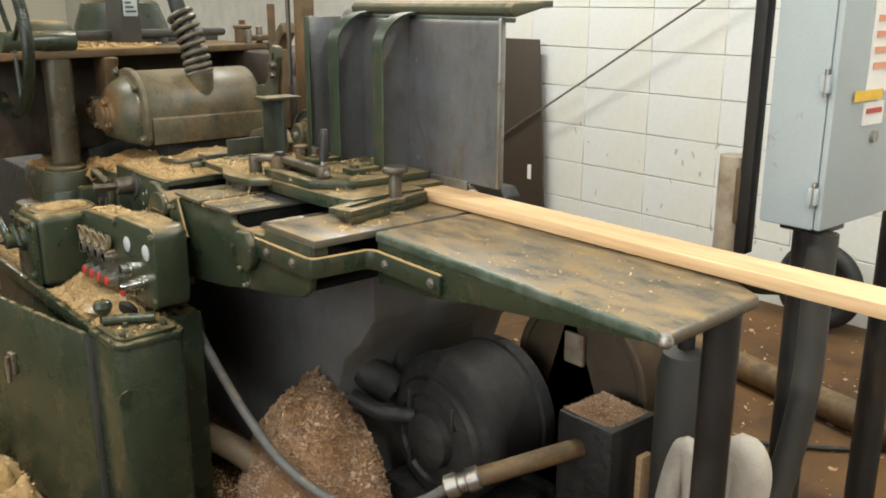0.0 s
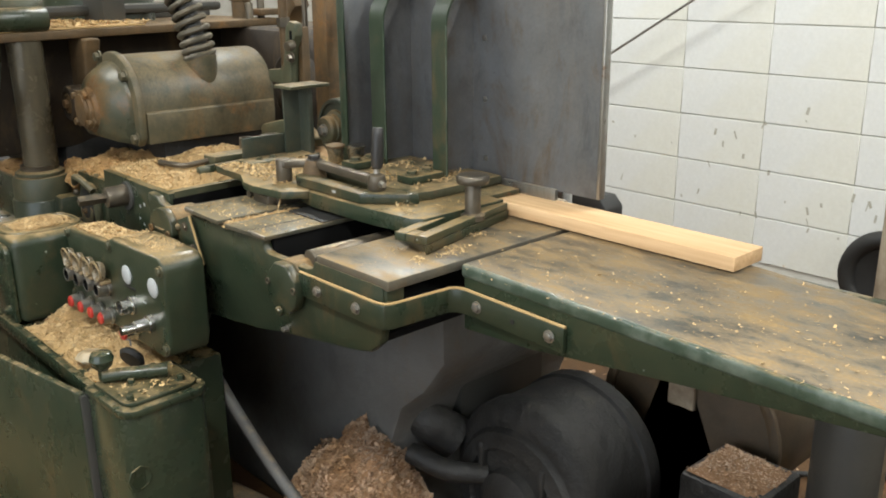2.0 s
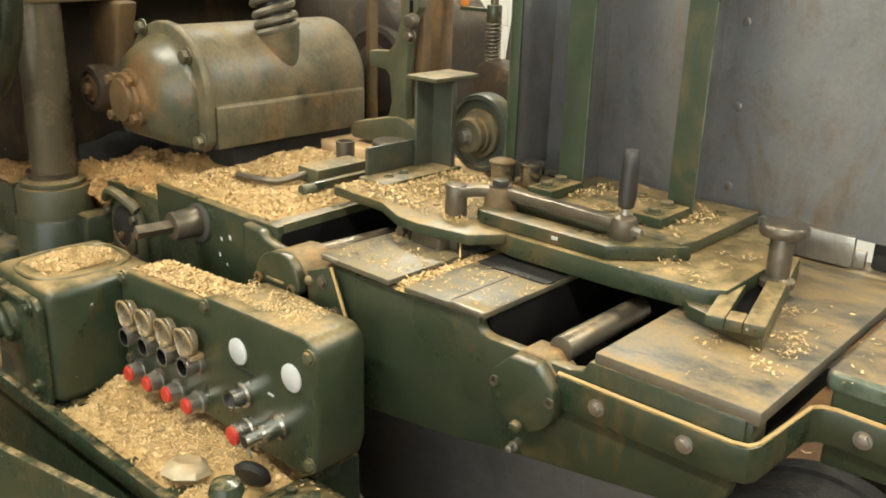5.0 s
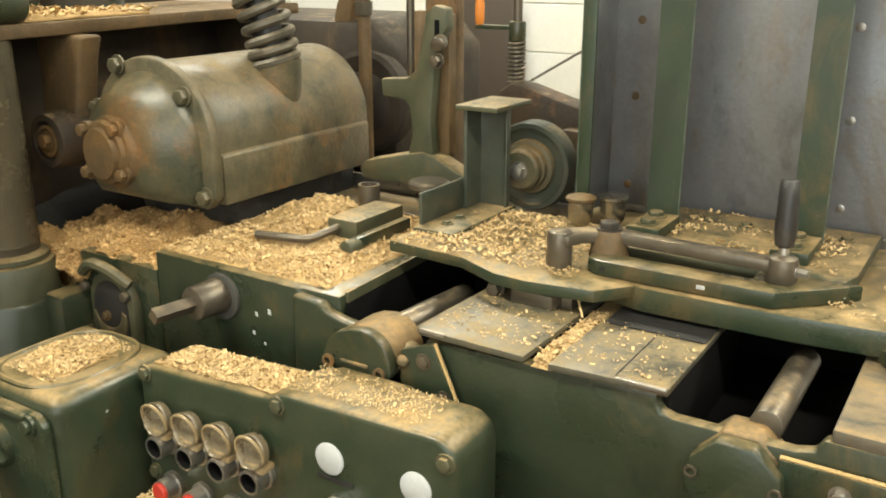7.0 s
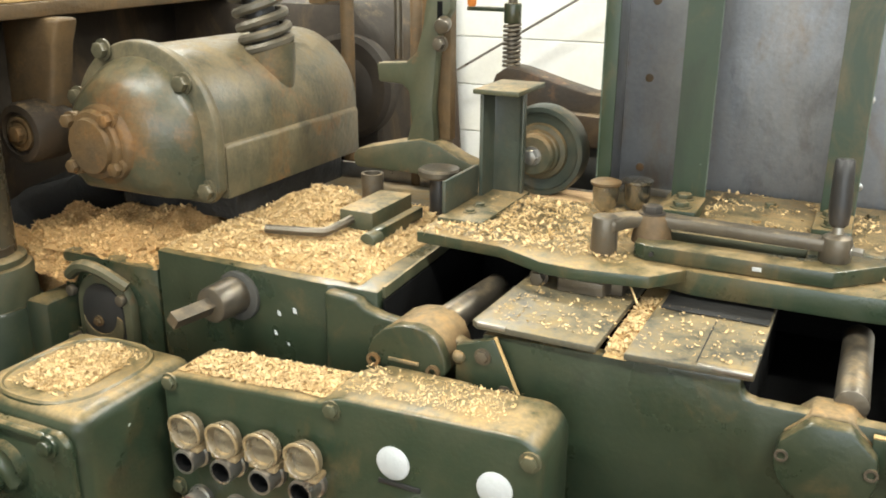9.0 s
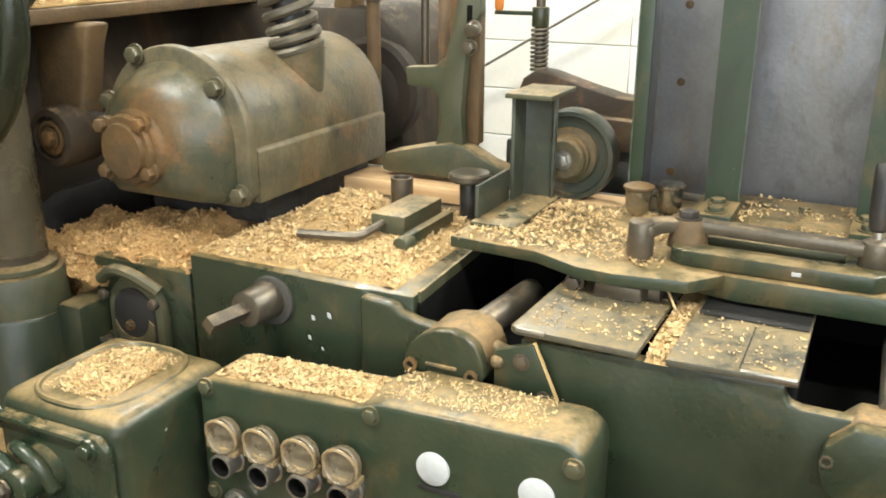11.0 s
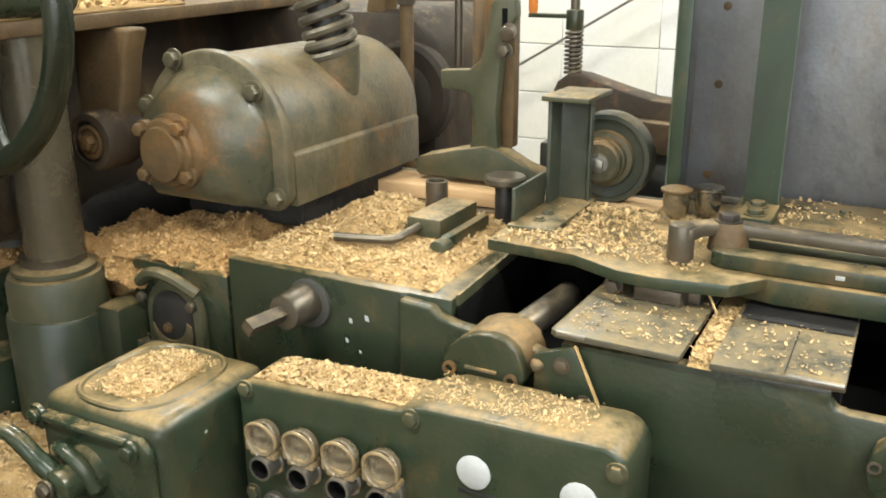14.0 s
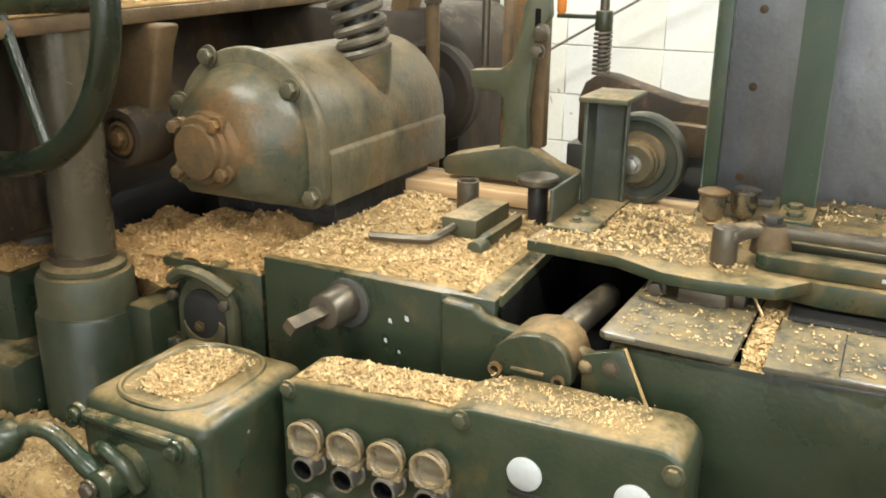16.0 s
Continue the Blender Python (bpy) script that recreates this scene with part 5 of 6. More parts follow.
part("hub", lathe(BM(), (0.664, 2.588, 0.67), (-1, 0, 0), [(0.034, 0), (0.032, 0.012), (0.022, 0.016), (0.022, 0.045), (0.017, 0.048)], 28), GREEN_CLEAN, gb)
part("collar", sweep(BM(), bend([(0.655, 2.622, 0.695), (0.645, 2.60, 0.705), (0.645, 2.572, 0.69), (0.65, 2.56, 0.66)]), 0.009, 10), GREEN_CLEAN, gb)
part("crank_arm", sweep(BM(), bend([(0.632, 2.588, 0.67), (0.626, 2.62, 0.697), (0.622, 2.652, 0.722), (0.617, 2.68, 0.727)]), [0.0125] * 8 + [0.011] * 8 + [0.0105] * 9, 12), GREEN_CLEAN, gb)
part("arm_screw", hexbolt(BM(), (0.612, 2.595, 0.672), (-1, 0, 0), 0.009, 0.008), IRON, gb)
part("ball_knob", lathe(BM(), (0.619, 2.677, 0.727), (-0.45, 0.75, -0.35), [(0.01, 0.0), (0.0095, 0.018), (0.013, 0.022), (0.0215, 0.03), (0.0255, 0.045), (0.023, 0.06), (0.014, 0.069), (0.005, 0.072)], 28), GREEN_CLEAN, gb, "dark green ball knob")

# ---- lower cabinet, lever pod ----
cab = thing("base_cabinet", (0.75, 2.5, 0), "dark green steel base cabinet with an ajar door", "cabinet")
part("body", box(BM(), 0.668, 0.93, 2.05, 3.3, 0.0, 0.545, 0.008), GREEN_CLEAN, cab)
part("deck_rim", box(BM(), 0.655, 0.672, 2.05, 3.3, 0.525, 0.556, 0.003), GREEN_CLEAN, cab)
part("deck_rim", box(BM(), 0.672, 0.80, 2.045, 2.058, 0.535, 0.552, 0.003), GREEN_CLEAN, cab)
hinge = Matrix.Translation((0.640, 2.035, 0)) @ Matrix.Rotation(radians(10.5), 4, "Z")
dr = part("door", box(BM(), -0.014, 0.0, 0.0, 1.25, 0.02, 0.56, 0.004, m=hinge), GREEN_CLEAN, cab, "glossy dark green cabinet door, ajar")
part("latch", box(BM(), -0.028, -0.014, 0.36, 0.39, 0.36, 0.42, 0.004, m=hinge), STEEL, dr, "steel latch")
part("latch", cyl(BM(), hinge @ Vector((-0.034, 0.375, 0.34)), hinge @ Vector((-0.034, 0.375, 0.41)), 0.006, seg=10), STEEL, dr)
part("post", box(BM(), 0.628, 0.652, 2.030, 2.05, 0.0, 0.555, 0.004), DARK, cab)

pod = thing("lever_pedestal", (0.72, 1.95, 0), "green cast pedestal with rounded corners and a speed lever", "pedestal")
pp = [(0.640, 2.028), (0.645, 1.90), (0.652, 1.884), (0.668, 1.876), (0.79, 1.882), (0.803, 1.89), (0.81, 1.905), (0.81, 2.028)]
part("body", prism(BM(), [(x, y) for x, y in pp], "z", 0.05, 0.562, 0.006), GREEN_CLEAN, pod)
part("foot", prism(BM(), [(x + (0.72 - x) * -0.05, y + (1.95 - y) * -0.05) for x, y in pp], "z", 0.0, 0.06, 0.006), GREEN_CLEAN, pod)
part("rim", prism(BM(), [(x + (0.724 - x) * -0.04, y + (1.955 - y) * -0.06) for x, y in pp], "z", 0.556, 0.572, 0.004), GREEN_CLEAN, pod)
part("lid", prism(BM(), [(x + (0.724 - x) * 0.12, y + (1.955 - y) * 0.14) for x, y in pp], "z", 0.572, 0.580, 0.003), GREEN, pod)
part("badge", lathe(BM(), (0.66, 1.8768, 0.44), (0.08, -1, 0), [(0.024, 0.0), (0.024, 0.0035), (0.02, 0.0035), (0.02, 0.0015)], 8), GREEN_CLEAN, pod, "embossed round badge")
part("lever_base", sweep(BM(), bend([(0.665, 2.005, 0.592), (0.70, 1.985, 0.594), (0.735, 1.965, 0.594), (0.765, 1.95, 0.594)]), 0.0125, 10), GREEN_CLEAN, pod)
part("ball_knob", lathe(BM(), (0.668, 2.01, 0.585), (0, 0, 1), [(0.009, 0), (0.009, 0.018), (0.018, 0.027), (0.0225, 0.04), (0.018, 0.052), (0.006, 0.056)], 24), GREEN_CLEAN, pod, "dark green ball knob")
for xx, yy in ((0.735, 1.98), (0.755, 1.955), (0.70, 1.965), (0.775, 1.92), (0.67, 1.905), (0.76, 2.0)):
    part("bolt", hexbolt(BM(), (xx, yy, 0.580), (0, 0, 1), 0.007, 0.01), GREEN_CLEAN, pod)
fob = thing("key_fob", (0.752, 2.07, 0.585), "black rounded fob hanging on a cord from the key button", "fob")
part("pouch", lathe(BM(), (0.748, 2.068, 0.585), (0.7, 0.35, 0.4), [(0.008, -0.008), (0.022, -0.007), (0.027, 0.0), (0.022, 0.007), (0.008, 0.008)], 22), BLACK, fob)
part("cord", sweep(BM(), bend([(0.75, 2.071, 0.608), (0.756, 2.09, 0.612), (0.762, 2.118, 0.602)], 6), 0.002, 6), HOSE, fob)
solo("plastic_bag", lathe(BM(), (0.71, 2.17, 0.553), (0.2, 0.1, 1), [(0.026, 0.0), (0.036, 0.006), (0.03, 0.018), (0.02, 0.024), (0.006, 0.022)], 7), CLOUDY, "crumpled translucent plastic scrap on the shavings", "scrap")

# ---- under the table ----
mt = thing("drive_motor", (1.42, 1.5, 0), "large black drive motor in the dark under the table", "motor")
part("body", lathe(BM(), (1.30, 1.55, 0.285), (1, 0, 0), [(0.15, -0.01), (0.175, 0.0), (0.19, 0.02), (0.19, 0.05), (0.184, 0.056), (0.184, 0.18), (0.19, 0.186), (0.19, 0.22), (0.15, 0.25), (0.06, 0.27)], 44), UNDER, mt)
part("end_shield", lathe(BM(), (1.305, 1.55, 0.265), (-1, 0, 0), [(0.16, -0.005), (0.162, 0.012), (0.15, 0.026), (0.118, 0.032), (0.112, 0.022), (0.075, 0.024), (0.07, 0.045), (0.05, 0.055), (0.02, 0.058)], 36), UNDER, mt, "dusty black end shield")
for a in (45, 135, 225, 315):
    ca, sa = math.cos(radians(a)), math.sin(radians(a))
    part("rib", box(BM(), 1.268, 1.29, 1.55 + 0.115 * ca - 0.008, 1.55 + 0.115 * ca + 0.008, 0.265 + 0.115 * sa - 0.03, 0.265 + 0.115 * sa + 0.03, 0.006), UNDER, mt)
part("arm", sweep(BM(), bend([(1.30, 1.74, 0.33), (1.25, 1.78, 0.38), (1.235, 1.84, 0.41), (1.235, 1.9, 0.43)]), [0.05 - 0.0008 * k for k in range(25)], 12), UNDER, mt, "black motor arm")
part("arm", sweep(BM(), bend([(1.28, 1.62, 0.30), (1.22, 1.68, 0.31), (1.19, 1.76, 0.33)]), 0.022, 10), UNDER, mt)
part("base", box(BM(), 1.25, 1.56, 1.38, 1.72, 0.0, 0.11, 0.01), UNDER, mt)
bc = thing("belt_casing", (1.62, 1.3, 0), "dusty grey belt casing with a shavings-strewn base", "machine part")
part("casing", prism(BM(), arc(1.36, 0.40, 0.2, -20, 200, 20) + [(1.55, 0.0), (1.17, 0.0)], "x", 1.60, 1.78, 0.01), CASED, bc)
part("casing_rim", prism(BM(), arc(1.36, 0.40, 0.206, -20, 200, 20) + arc(1.36, 0.40, 0.185, 200, -20, 20), "x", 1.592, 1.606, 0.003), CASED, bc)
part("plate", box(BM(), 1.586, 1.598, 1.34, 1.40, 0.44, 0.52, 0.002), PALE_PIPE, bc)
part("terminal_box", box(BM(), 1.40, 1.56, 1.09, 1.25, 0.119, 0.42, 0.012), UNDER, bc)
heap("box_dust", 1.41, 1.55, 1.10, 1.24, 0.42, 0.012, 900, "rusty sawdust on the dark terminal box", (DUST_RED, CHIPS_RED), edge=0.3)
solo("stub_leg", box(BM(), 1.36, 1.58, 1.06, 1.3, 0.0, 0.12, 0.01), BLACK, "dark iron base block", "machine part")

hs2 = thing("flexible_conduit", (1.0, 1.8, 0), "grey flexible conduit sagging to a metal fitting", "hose")
part("tube", sweep(BM(), bend([(0.95, 2.14, 0.49), (0.945, 2.10, 0.455), (0.945, 1.99, 0.38), (0.95, 1.86, 0.30), (0.97, 1.74, 0.225), (1.02, 1.60, 0.17), (1.09, 1.48, 0.175), (1.12, 1.38, 0.235), (1.145, 1.33, 0.28)]), 0.0125, 12), HOSE, hs2)
part("tip", cyl(BM(), (0.952, 2.15, 0.50), (0.946, 2.115, 0.468), 0.017, bev=0.003), IRON, hs2)
part("fitting", lathe(BM(), (1.14, 1.335, 0.278), (0.72, -0.62, 0.36), [(0.018, 0.0), (0.027, 0.004), (0.027, 0.03), (0.022, 0.034), (0.022, 0.05), (0.027, 0.054), (0.027, 0.078), (0.02, 0.084)], 20), STEEL, hs2)
part("pipe", cyl(BM(), (1.195, 1.287, 0.305), (1.41, 1.18, 0.35), 0.022, bev=0.003), RUSTY, hs2)
solo("floor_pipe", sweep(BM(), bend([(0.95, 2.12, 0.16), (1.0, 2.0, 0.13), (1.05, 1.85, 0.06), (1.1, 1.7, 0.03), (1.2, 1.5, 0.04)]), 0.036, 12), TAN_HOSE, "brown pipe running along the floor", "pipe")

gc = thing("gas_bottle", (1.52, 1.03, 0), "grey steel bottle with a dark valve", "bottle")
part("bottle", lathe(BM(), (1.52, 1.005, 0.0), (0, 0, 1), [(0.052, 0), (0.056, 0.01), (0.056, 0.56), (0.046, 0.60), (0.02, 0.612)], 28), DARK, gc)
part("valve", cyl(BM(), (1.52, 1.005, 0.605), (1.52, 1.005, 0.645), 0.018, bev=0.003), BLACK, gc)
cl = thing("white_cloth", (1.45, 0.95, 0), "crumpled off-white cloth bundle by the leg", "cloth")
part("fold", sweep(BM(), bend([(1.44, 0.99, 0.02), (1.43, 0.965, 0.28), (1.42, 0.925, 0.44), (1.425, 0.90, 0.40), (1.43, 0.89, 0.2), (1.44, 0.885, 0.02)]), 0.026, 12), CLOTH, cl)
part("fold", sweep(BM(), bend([(1.44, 0.85, 0.02), (1.43, 0.835, 0.3), (1.42, 0.805, 0.48), (1.42, 0.775, 0.46), (1.43, 0.785, 0.36), (1.44, 0.81, 0.2), (1.45, 0.82, 0.03)]), [0.022] * 16 + [0.036] * 16 + [0.02] * 17, 12), CLOTH, cl)
part("bundle", lathe(BM(), (1.45, 0.9, 0.0), (0, 0, 1), [(0.07, 0.0), (0.075, 0.06), (0.055, 0.15), (0.035, 0.24), (0.01, 0.28)], 14), CLOTH, cl)
solo("wood_offcut", box(BM(), 1.49, 1.53, 1.075, 1.14, 0.0, 0.335, 0.003), WOOD, "short upright offcut of pale wood", "offcut")
solo("metal_strip", box(BM(), 1.58, 1.60, 1.19, 1.27, 0.07, 0.075, 0.001), CHROME, "bright metal strip on the dark base", "strip")
solo("steel_fitting", lathe(BM(), (1.12, 1.22, 0.18), (-0.5, -0.4, 0.7), [(0.02, 0), (0.036, 0.01), (0.036, 0.03), (0.02, 0.034)], 8), STEEL, "bright steel hex fitting", "fitting")
solo("far_pipe", cyl(BM(), (2.5, 0.3, 0.05), (2.9, 2.4, 0.05), 0.05), RUSTY, "long brown pipe lying on the floor", "pipe")
solo("floor_cable", sweep(BM(), bend([(2.0, 1.6, 0.01), (2.3, 1.3, 0.012), (2.6, 1.0, 0.01), (3.0, 0.9, 0.01)]), 0.008, 8), BLACK, "thin black cable on the floor", "cable")

# ---- by the block wall ----
ec = thing("electrical_cabinet", (1.8, 0.88, 0), "pale grey electrical cabinet on black pipe legs", "cabinet")
part("body", box(BM(), 1.65, 2.25, 0.828, 0.945, 0.877, 1.75, 0.006), GREY_BOX, ec)
dr = part("door", box(BM(), 1.648, 2.25, 0.812, 0.826, 0.879, 1.75, 0.004), GREY_BOX, ec)
for zz in (0.93, 1.145):
    part("hinge", box(BM(), 1.636, 1.652, 0.82, 0.84, zz, zz + 0.035, 0.003), GREY_BOX, dr)
    part("hinge_pin", cyl(BM(), (1.64, 0.828, zz - 0.006), (1.64, 0.828, zz + 0.045), 0.005, seg=10), STEEL, dr)
nt_ = part("notice", box(BM(), 1.765, 2.0, 0.8095, 0.8115, 1.14, 1.32, 0), PAPER, dr, "white paper notice with red scribbled lines")
for k in range(4):
    part("ink_line", box(BM(), 1.78, 1.94 - 0.03 * (k % 2), 0.8075, 0.809, 1.185 + 0.03 * k, 1.197 + 0.03 * k, 0), PAPER_INK, nt_)
part("tape", box(BM(), 1.715, 1.83, 0.806, 0.8075, 1.125, 1.145, 0), YELLOW, dr, "strip of yellow tape")
part("label", box(BM(), 1.765, 1.85, 0.8095, 0.8115, 1.075, 1.12, 0), PAPER, dr, "small printed label")
part("label_bar", box(BM(), 1.775, 1.84, 0.8078, 0.809, 1.098, 1.108, 0), RED, dr)
part("knob", cyl(BM(), (1.82, 0.812, 1.05), (1.82, 0.804, 1.05), 0.012), STEEL, dr)
for xx in (1.76, 2.18):
    part("leg", cyl(BM(), (xx, 0.885, 0.0), (xx, 0.885, 0.877), 0.036), BLACK_PIPE, ec, "black pipe leg")
part("leg_flange", box(BM(), 1.71, 1.81, 0.84, 0.93, 0.855, 0.877, 0.003), BLACK_PIPE, ec)
solo("drain_hose", sweep(BM(), bend([(1.72, 0.838, 0.86), (1.715, 0.835, 0.7), (1.71, 0.832, 0.55), (1.69, 0.835, 0.42), (1.66, 0.85, 0.26), (1.62, 0.87, 0.12), (1.56, 0.9, 0.031)]), 0.03, 12), DARK, "dark rubber hose curving to the floor", "hose")
po = thing("black_post", (1.66, 0.985, 0), "tall black steel post beside a rusty pipe", "post")
part("post", box(BM(), 1.645, 1.675, 0.965, 0.993, 0.80, ZC, 0.003), BLACK_PIPE, po)
part("socket", cyl(BM(), (1.67, 1.022, 0.0), (1.67, 1.022, 1.0), 0.031), PALE_PIPE, po, "rust-stained pale pipe")
part("weld", box(BM(), 1.645, 1.68, 0.985, 1.005, 0.86, 0.98, 0.006), RUSTY, po)

solo("brown_panel", prism(BM(), [(3.385, 1.115), (3.30, 0.0), (3.95, 0.0), (3.80, 1.115)], "x", 3.53, 3.545, 0.002), BROWN, "dark brown sheet leaning on the block wall", "panel")
lbq = solo("panel_label", box(BM(), 3.525, 3.5295, 3.41, 3.435, 0.36, 0.44, 0), PAPER, "small white printed label on the brown sheet", "label")
solo("wall_rod", sweep(BM(), [(3.515, 3.95, 0.39), (3.515, 1.35, 1.92)], 0.0055, 8), STEEL, "thin steel rod running slantwise along the block wall", "rod")
ty = thing("rubber_tyre", (3.45, 1.675, 0), "black rubber tyre standing against the wall", "tyre")
part("tyre", sweep(BM(), [Vector((3.45, 1.675 + 0.15 * math.cos(2 * math.pi * i / 40), 0.185 + 0.15 * math.sin(2 * math.pi * i / 40))) for i in range(40)], 0.035, 12, closed=True), BLACK, ty)
part("rim", lathe(BM(), (3.46, 1.675, 0.185), (-1, 0, 0), [(0.12, 0), (0.12, 0.02), (0.05, 0.01), (0.02, 0.03)], 28), BLACK, ty, "dark wheel rim")

# ---- shavings ----
heap("shavings_heap", 0.955, 1.30, 2.28, 2.595, 0.846, 0.014, 11000, "golden wood shavings heaped on the green bed", edge=0.12)
heap("shavings_ridge", 1.10, 1.29, 2.42, 2.58, 0.852, 0.04, 5200, "golden wood shavings heaped beside the motor", edge=0.4)
heap("shavings_heap", 0.955, 1.25, 2.615, 2.84, 0.812, 0.05, 9000, "tan shavings around the column", (DUST_TAN, CHIPS_TAN), edge=0.25)
heap("shavings_heap", 0.955, 1.2, 2.80, 3.02, 0.72, 0.13, 8000, "tan shavings around the column", (DUST_TAN, CHIPS_TAN), edge=0.35, lump=0.2)
heap("shavings_slide", 0.97, 1.25, 2.62, 2.82, 0.81, 0.085, 5000, "tan shavings under the motor", (DUST_TAN, CHIPS_TAN), lump=0.2, shape=lambda x, y: max(0, min(1, (x - 0.97) * 6)) * max(0, 1 - abs(y - 2.72) * 9))
ob = heap("panel_shavings", 0.801, 0.868, 2.236, 2.448, 0.0, 0.0035, 5200, "golden shavings on the control panel", edge=0.3, size=0.004)
ob.matrix_world = Matrix.Translation((0, 2.44, 0.7603)) @ Matrix.Rotation(math.atan2(-0.012, 0.2), 4, "X") @ Matrix.Translation((0, -2.44, 0))
ob = heap("panel_shavings", 0.802, 0.872, 2.03, 2.222, 0.0022, 0.001, 1100, "thin golden shavings on the control panel", edge=0.14, size=0.003, cover=0.72)
ob.matrix_world = Matrix.Translation((0, 2.205, 0.7838)) @ Matrix.Rotation(math.atan2(-0.007, 0.19), 4, "X") @ Matrix.Translation((0, -2.205, 0))
heap("gearbox_shavings", 0.708, 0.842, 2.53, 2.632, 0.7475, 0.006, 4200, "golden shavings in the dished gearbox top", size=0.0038, shape=lambda x, y: max(0.0, min(1.0, 2.2 * (1 - ((x - 0.775) / 0.067) ** 2 - ((y - 2.58) / 0.052) ** 2) + 0.3 * noise.noise((x * 40, y * 40, 1.0)))))
heap("corner_shavings", 0.72, 0.86, 2.40, 2.475, 0.552, 0.06, 1500, "golden shavings banked up beside the gearbox", edge=0.5)
heap("deck_shavings", 0.675, 0.85, 2.06, 2.47, 0.546, 0.016, 6500, "golden shavings on the cabinet deck", edge=0.12, cover=0.8)
heap("deck_shavings", 0.675, 0.85, 2.68, 3.2, 0.546, 0.05, 9000, "golden shavings on the cabinet deck", edge=0.2)
heap("column_shavings", 0.932, 0.99, 2.75, 2.87, 0.69, 0.19, 2600, "tan shavings sliding down beside the column", (DUST_TAN, CHIPS_TAN), lump=0.12, shape=lambda x, y: min(1.0, 0.42 + 5.6 * (x - 0.89)))
heap("groove_shavings", 0.905, 1.08, 1.936, 1.961, 0.841, 0.005, 1100, "golden shavings packed in the plate groove", edge=0.1)
heap("guide_shavings", 1.05, 1.29, 1.985, 2.255, 0.888, 0.003, 3600, "golden shavings strewn on the guide plate", edge=0.12, cover=0.72)
heap("guide_shavings", 1.08, 1.25, 1.61, 1.76, 0.888, 0.002, 900, "golden shavings strewn on the guide plate", edge=0.3, cover=0.5)
heap("rail_shavings", 1.17, 1.386, 1.70, 1.99, 0.905, 0.003, 1900, "golden shavings along the fence", edge=0.2, cover=0.55)
heap("table_shavings", 0.93, 1.25, 1.478, 1.60, TZ, 0.002, 1500, "golden shavings on the infeed plate", edge=0.3, cover=0.45)
flakes("loose_shavings", 760, lambda r: (r.uniform(0.92, 1.06), r.uniform(1.81, 2.10), TZ), "loose pale shavings on the steel plates", 0.0026)
flakes("loose_shavings", 700, lambda r: (min(1.4, max(1.03, r.gauss(1.15, 0.08))), r.uniform(0.8, 1.46), TZ), "loose pale shavings on the infeed table", 0.0026)
flakes("loose_shavings", 150, lambda r: (r.uniform(0.66, 0.80), r.uniform(1.89, 2.02), 0.58), "loose pale shavings on the lever pedestal", 0.005)
flakes("loose_shavings", 900, lambda r: (r.uniform(0.8, 3.5), r.uniform(0.3, 2.4), 0.0), "scattered shavings on the floor", 0.012, CHIPS_RED)
solo("curled_splinter", sweep(BM(), bend([(1.03, 1.957, 0.853), (1.045, 1.97, 0.868), (1.06, 1.985, 0.885)]), 0.0016, 5), CHIPS, "long pale wood splinter", "splinter")
heap("shavings_mound", 0.94, 1.22, 1.55, 2.22, 0.0, 0.5, 26000, "mound of pinkish shavings piled against the pedestal", (DUST_RED, CHIPS_RED), size=0.0075, lump=0.14,
     shape=lambda x, y: max(0.0, 1 - ((x - 1.13) / 0.19) ** 2 - ((y - 1.85) / 0.27) ** 2) ** 0.8, step=0.012)
heap("shavings_mound", -0.1, 0.60, 2.2, 3.4, 0.0, 0.25, 14000, "golden shavings piled on the floor by the cabinet", size=0.009, edge=0.3, step=0.012, lump=0.12)
solo("beam_dust", slab(BM(), 0.14, 0.62, 0.01, 0.33, 0.0225, 0.027, 0.002), DUST, "layer of golden sawdust on the head beam", "wood shavings", kind="stuff")
flakes("beam_shavings", 4200, lambda r: A + d * r.uniform(0.14, 0.64) + nrm * r.uniform(0.005, 0.33) + Vector((0, 0, 0.026 + 0.008 * r.random())), "golden shavings on the head beam", 0.0058)

# ---- boards ----
def board(name, y0, y1, label):
    ob = solo(name, box(BM(), 1.314, 1.400, 0, y1 - y0, TZ + 0.003, TZ + 0.0265, 0.0015), WOOD, label, "board", "boards")
    ob.location = (0, y0, 0)
    return ob


SPEED = 0.36
board_a = board("wooden_board", 0.41, 3.2, "pale freshly sawn wooden board feeding through the moulder")
board_b = board("wooden_board", -3.9, -0.90, "pale freshly sawn wooden board feeding through the moulder")

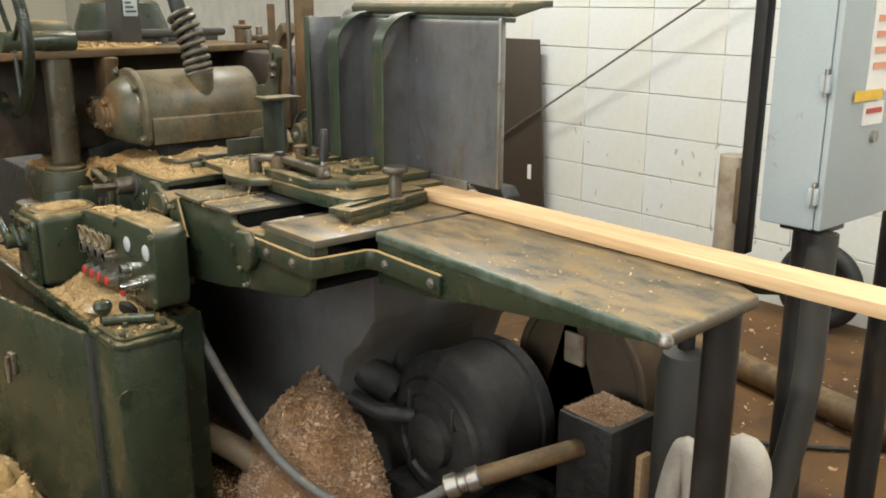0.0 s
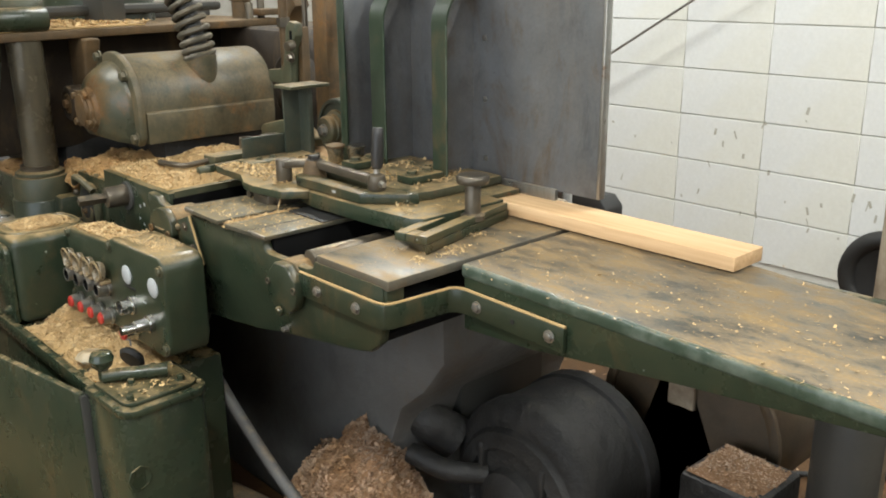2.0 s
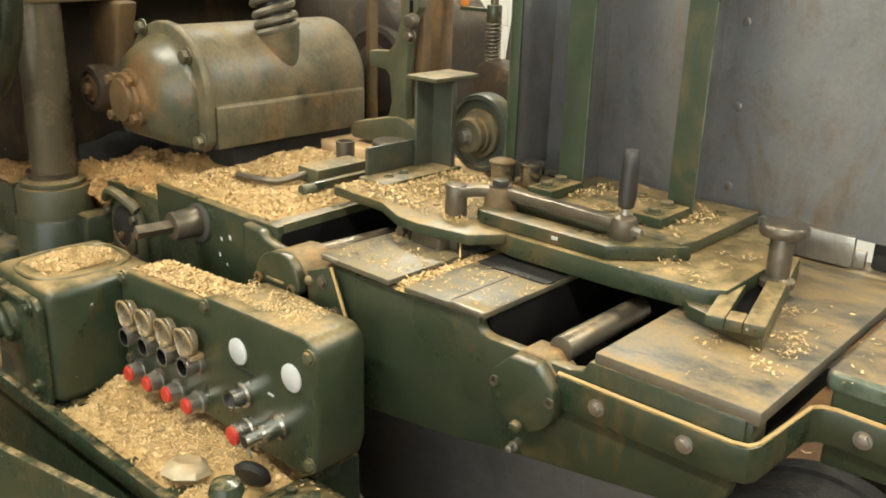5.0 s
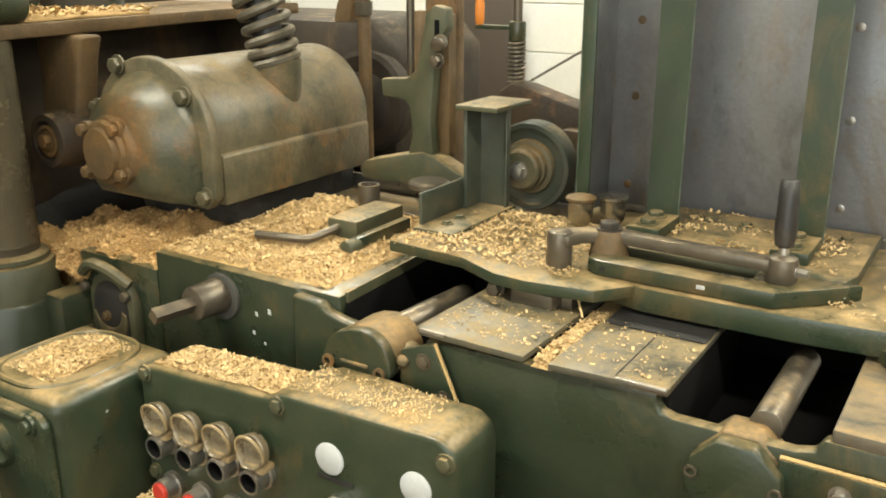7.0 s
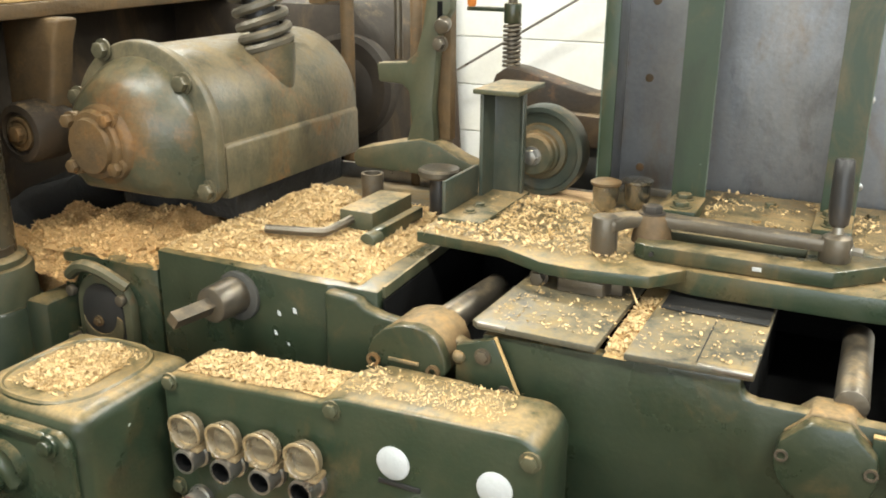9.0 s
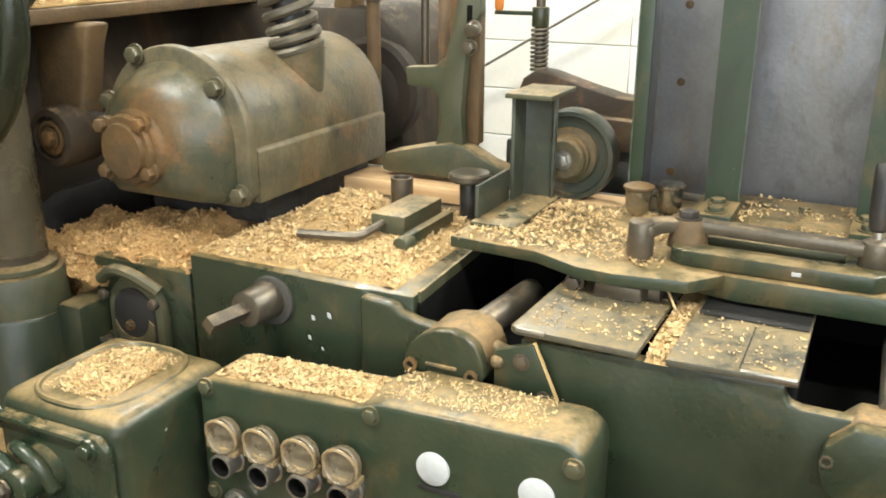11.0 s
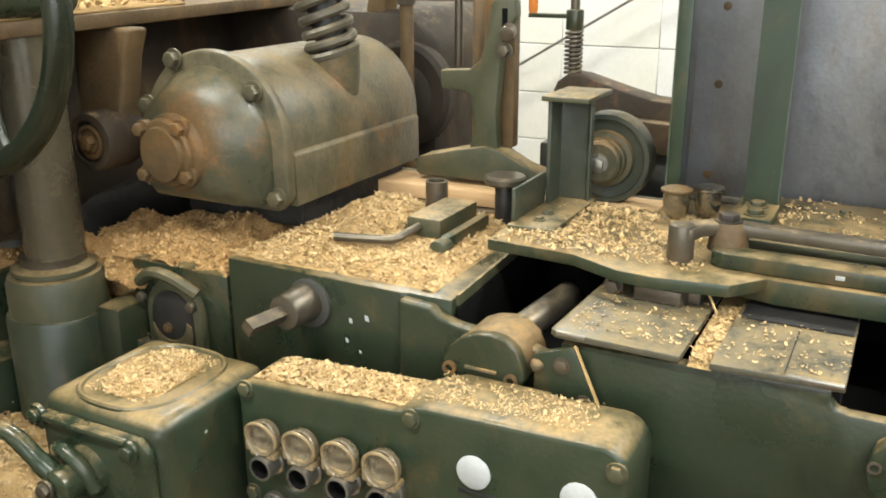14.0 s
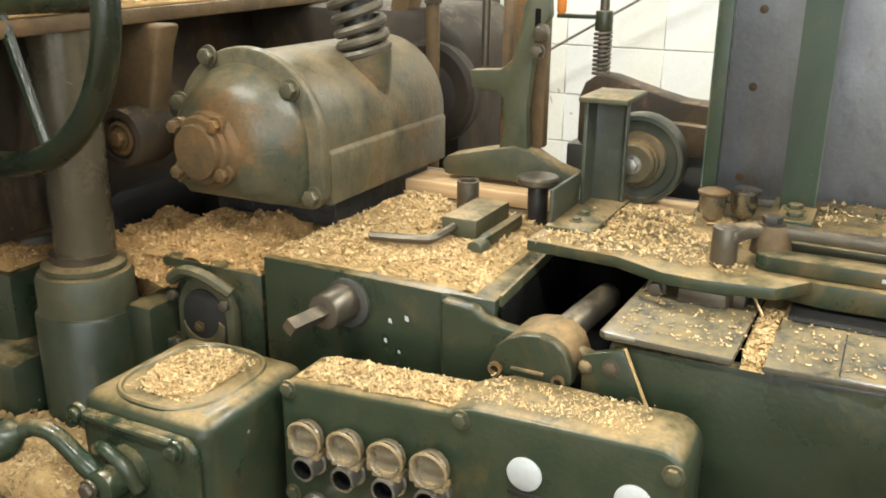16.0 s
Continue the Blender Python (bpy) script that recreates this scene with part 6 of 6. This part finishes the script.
for sy in (-1.1, -3.3, 4.9, 5.8):
    rs = thing("roller_stand", (1.36, sy, 0), "plain steel roller stand carrying the board", "stand", "roller stands")
    part("roller", cyl(BM(), (1.2, sy, TZ - 0.0235), (1.55, sy, TZ - 0.0235), 0.025), STEEL, rs)
    for xx in (1.21, 1.54):
        part("leg", box(BM(), xx - 0.012, xx + 0.012, sy - 0.02, sy + 0.02, 0.0, 0.83, 0.002), DARK, rs)
    part("foot", box(BM(), 1.15, 1.60, sy - 0.15, sy + 0.15, 0.0, 0.02, 0.003), DARK, rs)

# ---- wall blocks ----
bm = BM()
box(bm, -0.007, 0.006, -0.1993, 0.1993, -0.0977, 0.0977, 0.002, 1)
block_mesh = finish(bm, "block", WHITE_BLOCK)
for r_ in range(9):
    for c_ in range(12):
        ob = new("block", block_mesh)
        ob.parent = wall_east
        ob.location = (X1 + 0.004, 0.10 + 0.4 * c_, 0.18 + 0.2 * r_)
rest = BM()
for r_ in range(9, 15):
    for c_ in range(-2, 16):
        y, z = 0.10 + 0.4 * c_, 0.18 + 0.2 * r_
        if z < ZC:
            box(rest, X1 - 0.01, X1 + 0.01, y - 0.197, y + 0.197, z - 0.0965, z + 0.0965, 0)
ob = part("block_courses", rest, WHITE_BLOCK, wall_east)
ob["kind"] = "stuff"


rs_ = random.Random(11)
sc = BM()
for k in range(34):
    y, z = rs_.uniform(1.7, 3.2), rs_.uniform(0.25, 0.75)
    w, hh = rs_.uniform(0.003, 0.012), rs_.uniform(0.008, 0.035)
    box(sc, X1 - 0.0042, X1 - 0.0034, y - w / 2, y + w / 2, z - hh / 2, z + hh / 2, 0, m=Matrix.Translation((0, y, z)) @ Matrix.Rotation(rs_.uniform(-0.5, 0.5), 4, "X") @ Matrix.Translation((0, -y, -z)))
ob = part("scuff_marks", sc, MORTAR_DARK, wall_east, "grey scuff marks")
ob["kind"] = "stuff"


# ---- what moves ----
def motions():
    for ob, y in ((board_a, 0.41), (board_b, -3.9)):
        end = 8.0 if ob is board_a else 16.0
        walk(ob, [(t, pose(0, y + SPEED * min(t, end), 0)) for t in (0.0, 2.0, 4.0, 6.0, 8.0, 10.0, 12.0, 14.0, 16.0)])
    turn = math.degrees(SPEED / 0.0705)
    rows, angle, t = [], 0.0, 0.0
    while t < 16.001:
        rows.append((round(t, 2), pose(*WHEEL, -angle, 0, 0)))
        if t < 5.0 or t >= 8.25:
            angle += turn * 0.25
        t += 0.25
    walk(wheel, rows)


motions()
